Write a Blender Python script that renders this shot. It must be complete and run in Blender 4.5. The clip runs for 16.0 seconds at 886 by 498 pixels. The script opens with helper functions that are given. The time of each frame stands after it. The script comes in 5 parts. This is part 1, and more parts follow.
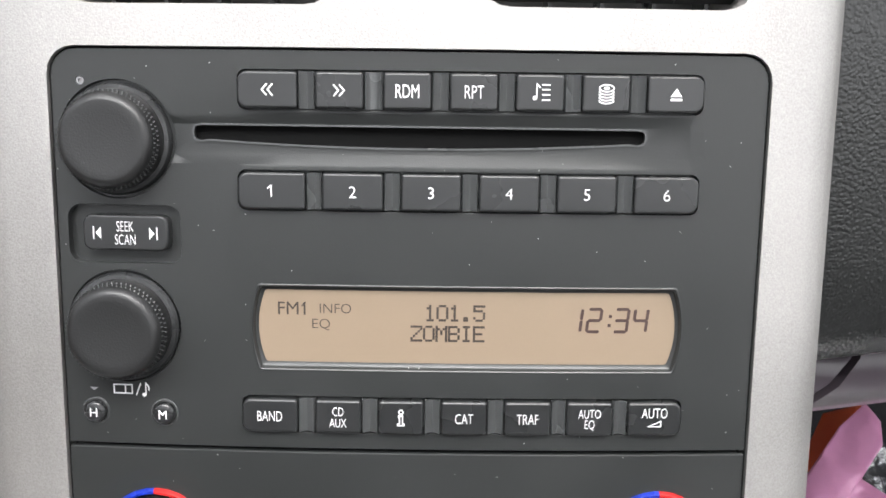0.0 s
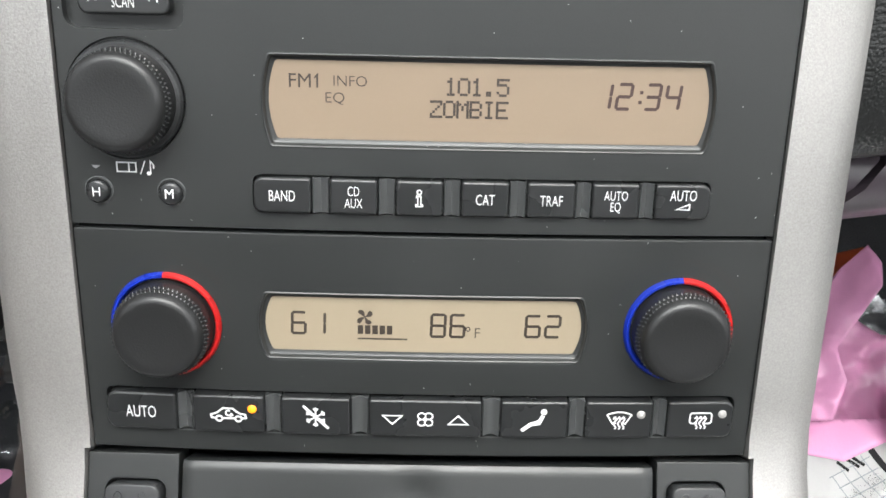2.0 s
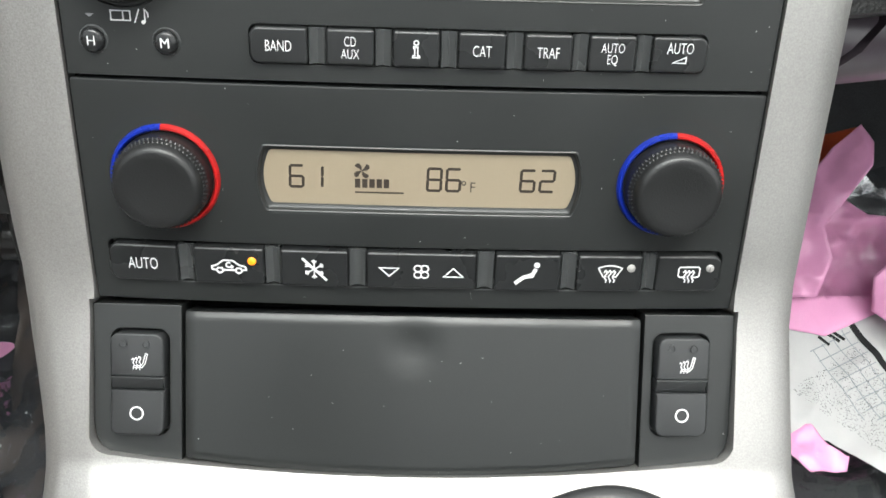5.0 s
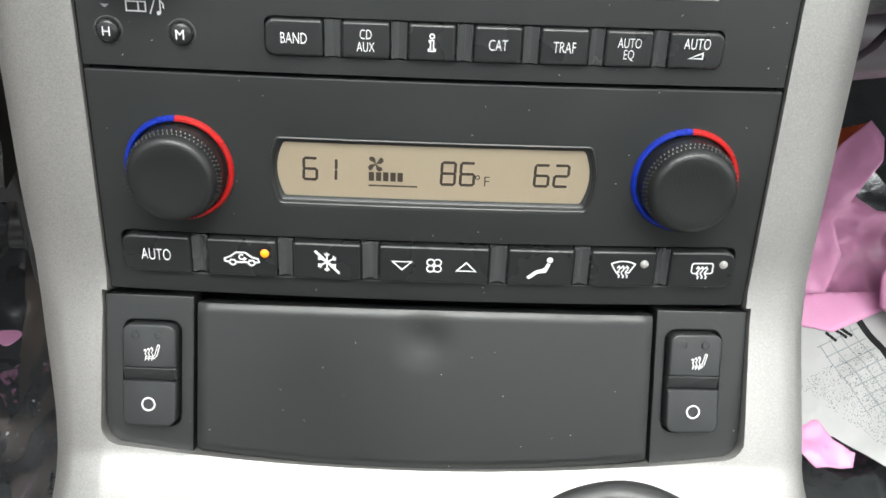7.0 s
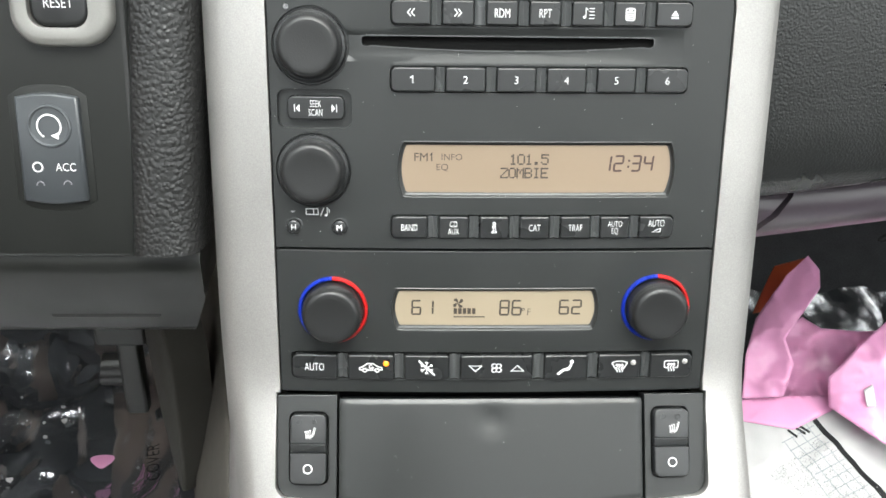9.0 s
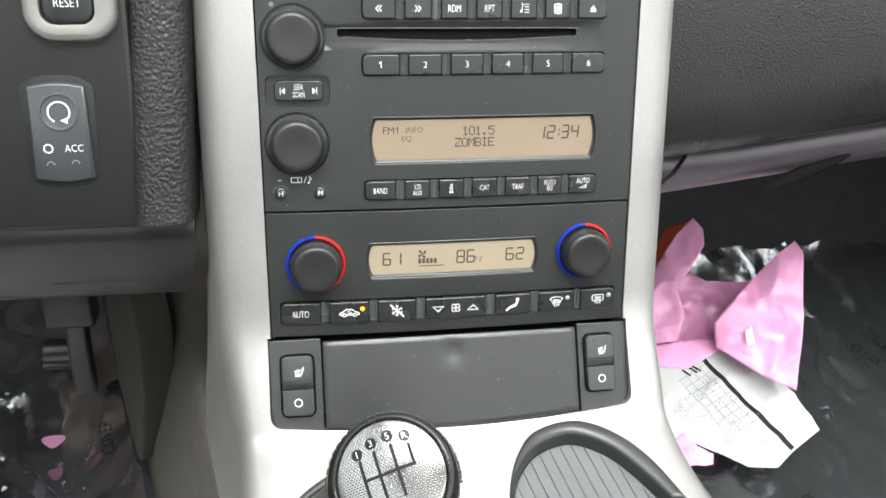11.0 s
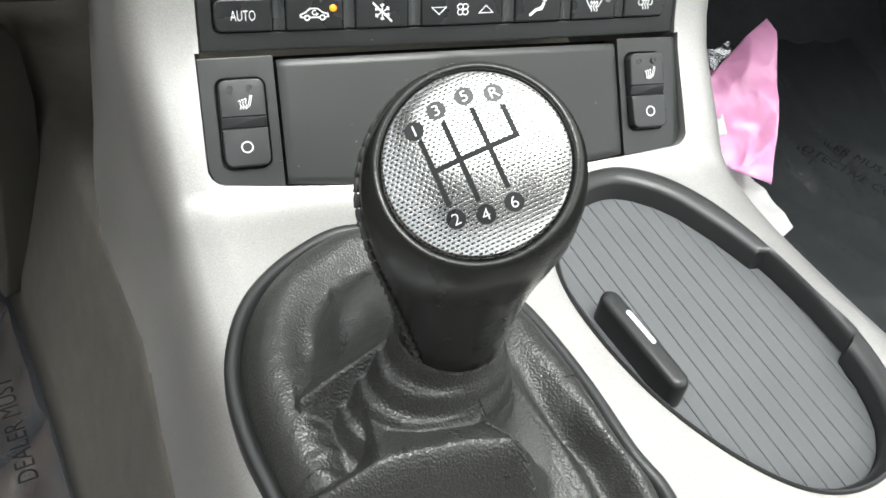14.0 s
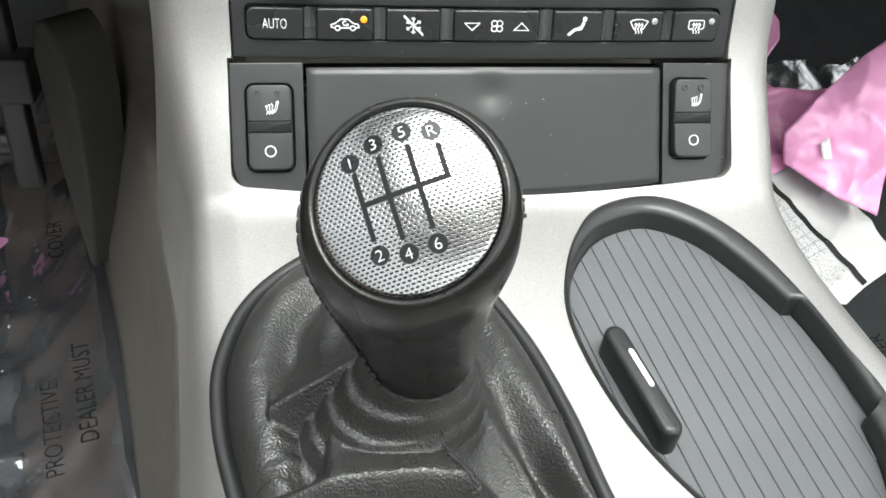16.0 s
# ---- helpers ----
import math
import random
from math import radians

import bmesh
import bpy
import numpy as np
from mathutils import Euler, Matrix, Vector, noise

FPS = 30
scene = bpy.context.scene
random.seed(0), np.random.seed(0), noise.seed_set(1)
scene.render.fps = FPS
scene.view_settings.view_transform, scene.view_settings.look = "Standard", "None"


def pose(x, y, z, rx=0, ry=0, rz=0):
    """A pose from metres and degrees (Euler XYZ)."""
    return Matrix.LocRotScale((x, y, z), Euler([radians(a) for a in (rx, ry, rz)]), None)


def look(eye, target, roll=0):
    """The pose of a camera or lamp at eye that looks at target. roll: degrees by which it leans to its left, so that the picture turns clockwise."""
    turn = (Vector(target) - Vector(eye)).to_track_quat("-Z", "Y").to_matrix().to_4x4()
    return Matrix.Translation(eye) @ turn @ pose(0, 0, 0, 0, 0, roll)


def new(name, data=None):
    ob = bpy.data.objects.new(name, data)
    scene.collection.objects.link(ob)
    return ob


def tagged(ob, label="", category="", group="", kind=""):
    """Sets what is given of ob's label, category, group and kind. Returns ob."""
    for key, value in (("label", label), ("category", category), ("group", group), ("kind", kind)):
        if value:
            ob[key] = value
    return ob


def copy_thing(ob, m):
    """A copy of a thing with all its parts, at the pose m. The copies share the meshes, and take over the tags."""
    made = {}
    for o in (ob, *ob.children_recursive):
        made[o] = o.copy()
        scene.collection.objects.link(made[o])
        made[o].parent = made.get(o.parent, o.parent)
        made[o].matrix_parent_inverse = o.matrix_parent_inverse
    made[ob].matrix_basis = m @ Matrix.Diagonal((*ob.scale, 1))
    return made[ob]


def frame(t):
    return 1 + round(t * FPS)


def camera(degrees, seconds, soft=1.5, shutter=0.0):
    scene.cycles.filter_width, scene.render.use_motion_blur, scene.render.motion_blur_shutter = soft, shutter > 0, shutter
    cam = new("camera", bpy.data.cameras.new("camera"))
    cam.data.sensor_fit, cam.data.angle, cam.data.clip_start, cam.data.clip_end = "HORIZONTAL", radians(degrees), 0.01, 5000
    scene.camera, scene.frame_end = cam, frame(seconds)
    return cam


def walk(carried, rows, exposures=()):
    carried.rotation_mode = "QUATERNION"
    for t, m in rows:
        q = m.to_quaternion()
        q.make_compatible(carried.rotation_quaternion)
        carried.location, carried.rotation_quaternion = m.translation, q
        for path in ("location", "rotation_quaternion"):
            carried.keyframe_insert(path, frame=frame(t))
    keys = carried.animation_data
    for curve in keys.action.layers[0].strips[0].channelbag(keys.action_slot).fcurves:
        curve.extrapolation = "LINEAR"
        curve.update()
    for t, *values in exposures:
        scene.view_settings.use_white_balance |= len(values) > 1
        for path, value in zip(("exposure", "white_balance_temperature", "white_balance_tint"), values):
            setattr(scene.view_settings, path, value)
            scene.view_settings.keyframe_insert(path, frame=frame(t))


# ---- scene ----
cam = camera(53.00, 16.0, soft=1.6)
EXPOSURES = [(0, 2.0, 6500, 10), (1, 2.0, 6500, 10), (3, 1.82, 6500, 4), (8, 1.62, 6500, 4), (9, 2.1, 6500, 4), (9.2, 2.15, 6500, 4), (11.5, 1.95, 6500, 4), (12.5, 1.62, 6500, 4), (14, 1.74, 6500, 4), (16, 1.74, 6500, 4)]
PATH = [
    (0, (0.01543, -0.00579, 0.75220), (0.01495, 0.25654, 0.60666), 0.706),
    (0.5, (0.01468, -0.00558, 0.75150), (0.01615, 0.25782, 0.60791), 1.053),
    (1, (0.01415, -0.00698, 0.75023), (0.01591, 0.25602, 0.60592), 1.276),
    (1.5, (0.01141, -0.00905, 0.73460), (0.01339, 0.24616, 0.57691), 1.325),
    (1.7, (0.00973, -0.00939, 0.72919), (0.01153, 0.23913, 0.56116), 1.161),
    (2, (0.00721, -0.00990, 0.72108), (0.01095, 0.23002, 0.54101), 1.642),
    (2.5, (0.00763, -0.01203, 0.71845), (0.01361, 0.21956, 0.52785), 2.077),
    (3, (0.00792, -0.01358, 0.71626), (0.01384, 0.21355, 0.52036), 2.027),
    (3.5, (0.00797, -0.01819, 0.71726), (0.01431, 0.20518, 0.51709), 2.122),
    (4, (0.00732, -0.02075, 0.71645), (0.01493, 0.19788, 0.51116), 2.477),
    (6.5, (0.00420, -0.01902, 0.71300), (0.01047, 0.19665, 0.50457), 2.837),
    (7, (0.00319, -0.01931, 0.71466), (0.00934, 0.19535, 0.50517), 2.905),
    (7.5, (0.00256, -0.02020, 0.71636), (0.00927, 0.19361, 0.50604), 3.009),
    (8, (0.00033, -0.02760, 0.72541), (0.00668, 0.18538, 0.51423), 2.940),
    (8.5, (-0.00968, -0.07089, 0.76581), (-0.00449, 0.15336, 0.56660), 1.999),
    (9, (-0.03224, -0.13522, 0.80724), (-0.02275, 0.10931, 0.63370), 1.336),
    (9.2, (-0.04007, -0.15811, 0.81445), (-0.02305, 0.08864, 0.64468), 2.134),
    (9.6, (-0.04826, -0.17885, 0.82217), (-0.02338, 0.06950, 0.65573), 2.803),
    (10, (-0.05691, -0.19451, 0.82961), (-0.02411, 0.05410, 0.66493), 3.269),
    (10.4, (-0.06564, -0.20394, 0.83488), (-0.02564, 0.04305, 0.66936), 3.616),
    (10.8, (-0.07406, -0.20597, 0.83609), (-0.02844, 0.03699, 0.66611), 3.926),
    (11.1, (-0.07994, -0.20194, 0.83318), (-0.03166, 0.03602, 0.65699), 4.183),
    (11.3, (-0.08357, -0.19635, 0.82898), (-0.03445, 0.03713, 0.64711), 4.387),
    (11.5, (-0.09056, -0.18270, 0.81858), (-0.04077, 0.04045, 0.62435), 4.827),
    (12, (-0.11778, -0.15238, 0.78093), (-0.05861, 0.05849, 0.57591), 6.472),
    (12.5, (-0.13950, -0.12692, 0.74243), (-0.04848, 0.06895, 0.53422), 11.711),
    (13, (-0.13127, -0.12719, 0.70740), (-0.03741, 0.07206, 0.50371), 9.318),
    (13.5, (-0.12506, -0.12672, 0.69132), (-0.02988, 0.07570, 0.49140), 9.498),
    (14, (-0.11638, -0.12820, 0.68603), (-0.02728, 0.07561, 0.48472), 9.607),
    (14.5, (-0.10708, -0.12753, 0.68359), (-0.02895, 0.07964, 0.48116), 8.431),
    (15, (-0.09430, -0.13210, 0.68948), (-0.03189, 0.08102, 0.48777), 6.772),
    (15.5, (-0.08701, -0.13018, 0.69126), (-0.03429, 0.08449, 0.48844), 6.498),
    (16, (-0.07058, -0.12939, 0.69790), (-0.02460, 0.08115, 0.48919), 6.821),
]
walk(cam, [(t, look(eye, target, roll)) for t, eye, target, roll in PATH], EXPOSURES)

# ---- light ----
world = bpy.data.worlds.new("sky")
scene.world = world
world.use_nodes = True
_wn = world.node_tree.nodes
_sky = _wn.new("ShaderNodeTexSky")
_sky.sky_type = "NISHITA"
_sky.sun_disc = False
_sky.sun_elevation = radians(68)
_sky.sun_rotation = radians(148)
_sky.air_density, _sky.dust_density, _sky.ozone_density = 1.0, 6.0, 0.6
_pale = _wn.new("ShaderNodeHueSaturation")          # overcast: little colour left in the sky
_pale.inputs["Saturation"].default_value = 0.18
world.node_tree.links.new(_sky.outputs[0], _pale.inputs["Color"])
world.node_tree.links.new(_pale.outputs[0], _wn["Background"].inputs[0])
_wn["Background"].inputs[1].default_value = 0.15
_sun = bpy.data.lights.new("sun", "SUN")
_sun.energy, _sun.angle, _sun.color = 1.5, radians(45), (0.97, 0.99, 1.0)
new("sun", _sun).matrix_world = look((-0.50, -0.80, 2.9), (0, 0, 0.5))


# ---- materials ----
def material(name, colour, rough=0.5, metal=0.0, grain=0.0, grain_size=0.0006, spread=0.08, blot=0.03, spec=0.5,
             emit=0.0, coat=0.0, leather=0.0, dust=0.0, gloss_vary=0.06, relief=0.5):
    """Principled surface with variation at two scales, fine relief and optional dust specks."""
    m = bpy.data.materials.new(name)
    m.use_nodes = True
    nt = m.node_tree
    b = nt.nodes["Principled BSDF"]
    N, link = nt.nodes.new, nt.links.new
    b.inputs["Metallic"].default_value = metal
    b.inputs["Specular IOR Level"].default_value = spec
    b.inputs["Coat Weight"].default_value = coat
    b.inputs["Coat Roughness"].default_value = 0.15
    co = N("ShaderNodeTexCoord")
    fine = N("ShaderNodeTexNoise")
    fine.inputs["Scale"].default_value = 1.0 / grain_size
    fine.inputs["Detail"].default_value = 2
    big = N("ShaderNodeTexNoise")
    big.inputs["Scale"].default_value = 1.0 / blot
    big.inputs["Detail"].default_value = 4
    link(co.outputs["Object"], fine.inputs[0])
    link(co.outputs["Object"], big.inputs[0])
    add = N("ShaderNodeMath")
    add.operation = "ADD"
    link(fine.outputs[0], add.inputs[0])
    link(big.outputs[0], add.inputs[1])
    ramp = N("ShaderNodeMapRange")
    ramp.inputs[1].default_value, ramp.inputs[2].default_value = 0.6, 1.4
    ramp.inputs[3].default_value, ramp.inputs[4].default_value = 1 - spread, 1 + spread
    link(add.outputs[0], ramp.inputs[0])
    mul = N("ShaderNodeMix")
    mul.data_type, mul.blend_type = "RGBA", "MULTIPLY"
    mul.inputs[0].default_value = 1.0
    mul.inputs[6].default_value = (*colour, 1)
    link(ramp.outputs[0], mul.inputs[7])
    last = mul.outputs[2]
    if dust:
        vor = N("ShaderNodeTexVoronoi")
        vor.inputs["Scale"].default_value = 300
        link(co.outputs["Object"], vor.inputs[0])
        lim = N("ShaderNodeMath")
        lim.operation = "LESS_THAN"
        lim.inputs[1].default_value = 0.04
        link(vor.outputs["Distance"], lim.inputs[0])
        pick = N("ShaderNodeSeparateColor")
        link(vor.outputs["Color"], pick.inputs[0])
        rare = N("ShaderNodeMath")
        rare.operation = "LESS_THAN"
        rare.inputs[1].default_value = dust
        link(pick.outputs[0], rare.inputs[0])
        both = N("ShaderNodeMath")
        both.operation = "MULTIPLY"
        link(lim.outputs[0], both.inputs[0])
        link(rare.outputs[0], both.inputs[1])
        mix = N("ShaderNodeMix")
        mix.data_type = "RGBA"
        link(both.outputs[0], mix.inputs[0])
        link(last, mix.inputs[6])
        mix.inputs[7].default_value = (0.6, 0.6, 0.58, 1)
        last = mix.outputs[2]
    link(last, b.inputs["Base Color"])
    rr = N("ShaderNodeMapRange")
    rr.inputs[1].default_value, rr.inputs[2].default_value = 0.3, 0.7
    rr.inputs[3].default_value, rr.inputs[4].default_value = rough - gloss_vary, rough + gloss_vary
    link(big.outputs[0], rr.inputs[0])
    link(rr.outputs[0], b.inputs["Roughness"])
    if leather:
        cells = N("ShaderNodeTexVoronoi")
        cells.feature = "SMOOTH_F1"
        cells.inputs["Smoothness"].default_value = 0.35
        cells.inputs["Scale"].default_value = 1.0 / leather
        warp = N("ShaderNodeTexNoise")
        warp.inputs["Scale"].default_value = 0.4 / leather
        link(co.outputs["Object"], warp.inputs[0])
        vm = N("ShaderNodeVectorMath")
        vm.operation = "MULTIPLY_ADD"
        vm.inputs[1].default_value = (leather * 0.9,) * 3
        link(warp.outputs["Color"], vm.inputs[0])
        link(co.outputs["Object"], vm.inputs[2])
        link(vm.outputs[0], cells.inputs[0])
        st = N("ShaderNodeMapRange")
        st.inputs[1].default_value, st.inputs[2].default_value = 0.75, 0.1
        link(cells.outputs["Distance"], st.inputs[0])
        bump = N("ShaderNodeBump")
        bump.inputs["Strength"].default_value = relief
        bump.inputs["Distance"].default_value = leather * 0.3
        link(st.outputs[0], bump.inputs["Height"])
        link(bump.outputs[0], b.inputs["Normal"])
    elif grain:
        bump = N("ShaderNodeBump")
        bump.inputs["Strength"].default_value = grain
        bump.inputs["Distance"].default_value = grain_size * 0.3
        link(fine.outputs[0], bump.inputs["Height"])
        link(bump.outputs[0], b.inputs["Normal"])
    if emit:
        b.inputs["Emission Color"].default_value = (*colour, 1)
        b.inputs["Emission Strength"].default_value = emit
    return m


PANEL = material("charcoal_plastic", (0.0180, 0.0192, 0.0192), 0.37, spec=0.45, grain=0.25, grain_size=0.0004, dust=0.45)
BUTTON = material("button_plastic", (0.0165, 0.0172, 0.0178), 0.29, grain=0.12, grain_size=0.0004, dust=0.01)
RUBBER = material("soft_touch_rubber", (0.0105, 0.0107, 0.011), 0.40, grain=0.4, grain_size=0.0006, dust=0.02)
DARK = material("recess_plastic", (0.012, 0.012, 0.012), 0.5, grain=0.2)
SILVER = material("silver_paint", (0.385, 0.375, 0.363), 0.49, metal=0.78, grain=0.40, grain_size=0.0006, spread=0.20, blot=0.08, dust=0.015)
ROCKER = material("rocker_plastic", (0.024, 0.025, 0.026), 0.36, grain=0.2, grain_size=0.0004)
PRINT = material("white_print", (0.72, 0.72, 0.72), 0.5, spread=0.03)
GREY_PRINT = material("grey_print", (0.22, 0.22, 0.23), 0.5, spread=0.03)
LCD_AMBER = material("amber_display", (0.178, 0.135, 0.095), 0.42, spread=0.02, blot=0.06, emit=0.05)
LCD_TAN = material("tan_display", (0.215, 0.177, 0.125), 0.42, spread=0.02, blot=0.06, emit=0.05)
LCD_INK = material("display_ink", (0.026, 0.019, 0.014), 0.45, spread=0.03)
LCD_RED = material("display_ink_reddish", (0.036, 0.018, 0.015), 0.45, spread=0.03)
BLUE = material("blue_plastic", (0.004, 0.018, 0.24), 0.3, spread=0.03)
RED = material("red_plastic", (0.34, 0.010, 0.010), 0.3, spread=0.03)
AMBER_LED = material("amber_led", (1.0, 0.26, 0.01), 0.3, emit=0.35)
LED_OFF = material("unlit_led", (0.30, 0.29, 0.28), 0.3)
LEATHER = material("black_leather", (0.0290, 0.0290, 0.0275), 0.33, leather=0.00085, spread=0.2, blot=0.02, relief=0.6, spec=0.6)
VINYL = material("dash_vinyl", (0.0125, 0.0130, 0.0130), 0.31, leather=0.0013, spread=0.10, relief=0.35)
STRIP = material("strip_leather", (0.016, 0.016, 0.016), 0.36, leather=0.0021, spread=0.10, relief=0.6)
SMOOTH_LEATHER = material("smooth_leather", (0.0125, 0.0128, 0.0115), 0.27, grain=0.3, grain_size=0.0008)
LOWER = material("lower_dash_plastic", (0.0070, 0.0076, 0.0068), 0.44, spec=0.42, grain=0.3, grain_size=0.0006)
# pinkish base: the bag's reflection is put into the grey plastic's colour
GLOVE = material("pink_tinted_lower_plastic", (0.056, 0.045, 0.055), 0.36, grain=0.15, grain_size=0.0006)
STITCH = material("grey_thread", (0.032, 0.032, 0.031), 0.5)
BLACK = material("black_felt", (0.004, 0.004, 0.004), 0.9, spec=0.1)
RIB = material("divider_plastic", (0.050, 0.052, 0.053), 0.25, grain=0.15, grain_size=0.0004)
GRIP = material("grip_rubber", (0.026, 0.027, 0.028), 0.42)
TAMBOUR = material("slat_plastic", (0.095, 0.098, 0.102), 0.40, grain=0.25, grain_size=0.0005, dust=0.02)
RIM = material("rim_plastic", (0.019, 0.0195, 0.020), 0.36, grain=0.25, grain_size=0.0005)
CARPET = material("grey_carpet", (0.080, 0.073, 0.064), 0.9, grain=0.7, grain_size=0.0008, spread=0.28, blot=0.018, spec=0.2)
FLOOR = material("black_carpet", (0.042, 0.043, 0.046), 0.9, grain=0.9, grain_size=0.0015, spread=0.3, blot=0.02, spec=0.2)
PAVING = material("grey_paving", (0.16, 0.155, 0.15), 0.85, grain=0.5, grain_size=0.004, spread=0.2, blot=0.4)
PINK = material("pink_plastic_bag", (0.80, 0.36, 0.60), 0.22, spread=0.06, blot=0.03)
ORANGE = material("orange_print", (0.55, 0.10, 0.04), 0.4, spread=0.06)
PAPER = material("white_paper", (0.46, 0.46, 0.46), 0.6, spread=0.04, blot=0.02)
BADGE = material("glossy_black_enamel", (0.010, 0.010, 0.011), 0.27, spec=0.35)
PEDAL_RUBBER = material("pedal_rubber", (0.012, 0.012, 0.012), 0.32, grain=0.2)
INK = material("black_ink", (0.010, 0.010, 0.011), 0.6, spec=0.2)
GRIDLINE = material("grey_ink", (0.25, 0.27, 0.29), 0.6)
SILVER_PRINT = material("silver_print", (0.55, 0.55, 0.55), 0.4, metal=0.2)
DOOR = material("tan_door_trim", (0.15, 0.115, 0.095), 0.6, grain=0.3)
BODY = material("cabin_trim", (0.05, 0.05, 0.05), 0.6, grain=0.3)


# ---- mesh helpers ----
CX = 0.005                       # middle of the stack
LEAN_1, LEAN_2, BULGE = radians(20.2), radians(38.6), 0.33


def plane_frame(origin, lean):
    m = Matrix.Identity(4)
    for i, axis in enumerate(((1, 0, 0), (0, math.sin(lean), math.cos(lean)), (0, -math.cos(lean), math.sin(lean)))):
        for j in range(3):
            m[j][i] = axis[j]
    m.translation = origin
    return m


STACK = plane_frame((CX, 0.194, 0.573), LEAN_1)      # x right, y up the face, z out of it
LOWER_STACK = plane_frame((CX, 0.1697, 0.507), LEAN_2)


def thing(name, m, label, category, group="", kind=""):
    ob = new(name)
    ob.matrix_world = m
    ob.empty_display_size = 0.01
    return tagged(ob, label, category, group, kind)


def shade(mesh, angle=35):
    for p in mesh.polygons:
        p.use_smooth = True
    mesh.set_sharp_from_angle(angle=radians(angle))


def to_mesh(name, bm, mat, angle=35):
    bmesh.ops.recalc_face_normals(bm, faces=bm.faces)
    me = bpy.data.meshes.new(name)
    bm.to_mesh(me)
    bm.free()
    for one in (mat if isinstance(mat, (list, tuple)) else (mat,)):
        me.materials.append(one)
    shade(me, angle)
    return me


def part(name, bm, mat, parent=None, label="", at=None, angle=35):
    me = bm if isinstance(bm, bpy.types.Mesh) else to_mesh(name, bm, mat, angle)
    ob = new(name, me)
    if parent is not None:
        ob.parent = parent
    if at is not None:
        ob.matrix_basis = at
    return tagged(ob, label)


def cut(base_bm, cutters, mat, bevel=0.0, segments=2):
    """A mesh from base_bm less the cutters (each a bmesh), with softened edges."""
    a = new("base", to_mesh("base", base_bm, mat))
    gone = [a]
    for bm in cutters:
        c = new("cutter", to_mesh("cutter", bm, mat))
        gone.append(c)
        mod = a.modifiers.new("cut", "BOOLEAN")
        mod.operation, mod.object, mod.solver = "DIFFERENCE", c, "EXACT"
    if bevel:
        mod = a.modifiers.new("soft", "BEVEL")
        mod.width, mod.segments, mod.limit_method, mod.angle_limit = bevel, segments, "ANGLE", radians(40)
    bpy.context.view_layer.update()
    me = bpy.data.meshes.new_from_object(a.evaluated_get(bpy.context.evaluated_depsgraph_get()))
    for ob in gone:
        bpy.data.objects.remove(ob)
    shade(me)
    return me


def even_normals(me):
    """The mesh with normals that follow its large faces."""
    shade(me)
    a = new("even", me)
    mod = a.modifiers.new("even", "WEIGHTED_NORMAL")
    mod.keep_sharp, mod.weight, mod.mode = True, 60, "FACE_AREA"
    bpy.context.view_layer.update()
    out = bpy.data.meshes.new_from_object(a.evaluated_get(bpy.context.evaluated_depsgraph_get()))
    bpy.data.objects.remove(a)
    return out


def bent(me, step=0.012, k=BULGE):
    """The same mesh with its face bulging outwards about the middle line."""
    bm = bmesh.new()
    bm.from_mesh(me)
    us = [v.co.x for v in bm.verts]
    u = math.ceil(min(us) / step) * step
    while u < max(us):
        bmesh.ops.bisect_plane(bm, geom=bm.verts[:] + bm.edges[:] + bm.faces[:], plane_co=(u, 0, 0), plane_no=(1, 0, 0), dist=1e-6)
        u += step
    for v in bm.verts:
        v.co.z -= k * v.co.x ** 2
    bm.to_mesh(me)
    bm.free()
    return even_normals(me)


def outline(u0, v0, u1, v1, r, n=5):
    """A rectangle with round corners, anticlockwise."""
    r = min(r, (u1 - u0) / 2 - 1e-5, (v1 - v0) / 2 - 1e-5)
    pts = []
    for cx, cy, a in ((u1 - r, v0 + r, -90), (u1 - r, v1 - r, 0), (u0 + r, v1 - r, 90), (u0 + r, v0 + r, 180)):
        for i in range(n + 1):
            t = radians(a + 90 * i / n)
            pts.append((cx + r * math.cos(t), cy + r * math.sin(t)))
    return pts


def rings(bm, loops, cap_first=True, cap_last=True, mat=0):
    """Skins loops of points one after the other."""
    vs = [[bm.verts.new(p) for p in loop] for loop in loops]
    n = len(vs[0])
    for a, b in zip(vs, vs[1:]):
        for i in range(n):
            bm.faces.new((a[i], a[(i + 1) % n], b[(i + 1) % n], b[i])).material_index = mat
    if cap_first:
        bm.faces.new(vs[0][::-1]).material_index = mat
    if cap_last:
        bm.faces.new(vs[-1]).material_index = mat
    return vs


def shrunk(pts, d):
    """Insets a closed anticlockwise outline by d."""
    out, n = [], len(pts)
    for i in range(n):
        (ax, ay), (bx, by), (cx, cy) = pts[i - 1], pts[i], pts[(i + 1) % n]
        tx, ty = cx - ax, cy - ay
        l = math.hypot(tx, ty) or 1
        out.append((bx - ty / l * d, by + tx / l * d))
    return out


def filleted(pts, r, n=4):
    """Rounds the sharp corners of a closed outline."""
    out, m = [], len(pts)
    for i in range(m):
        a, b, c = Vector(pts[i - 1]), Vector(pts[i]), Vector(pts[(i + 1) % m])
        if (b - a).angle(c - b) < radians(35):
            out.append(pts[i])
            continue
        p = b + (a - b).normalized() * min(r, (a - b).length * 0.45)
        q = b + (c - b).normalized() * min(r, (c - b).length * 0.45)
        out += [tuple(p * (1 - k / n) ** 2 + b * (2 * (k / n) * (1 - k / n)) + q * (k / n) ** 2) for k in range(n + 1)]
    return out


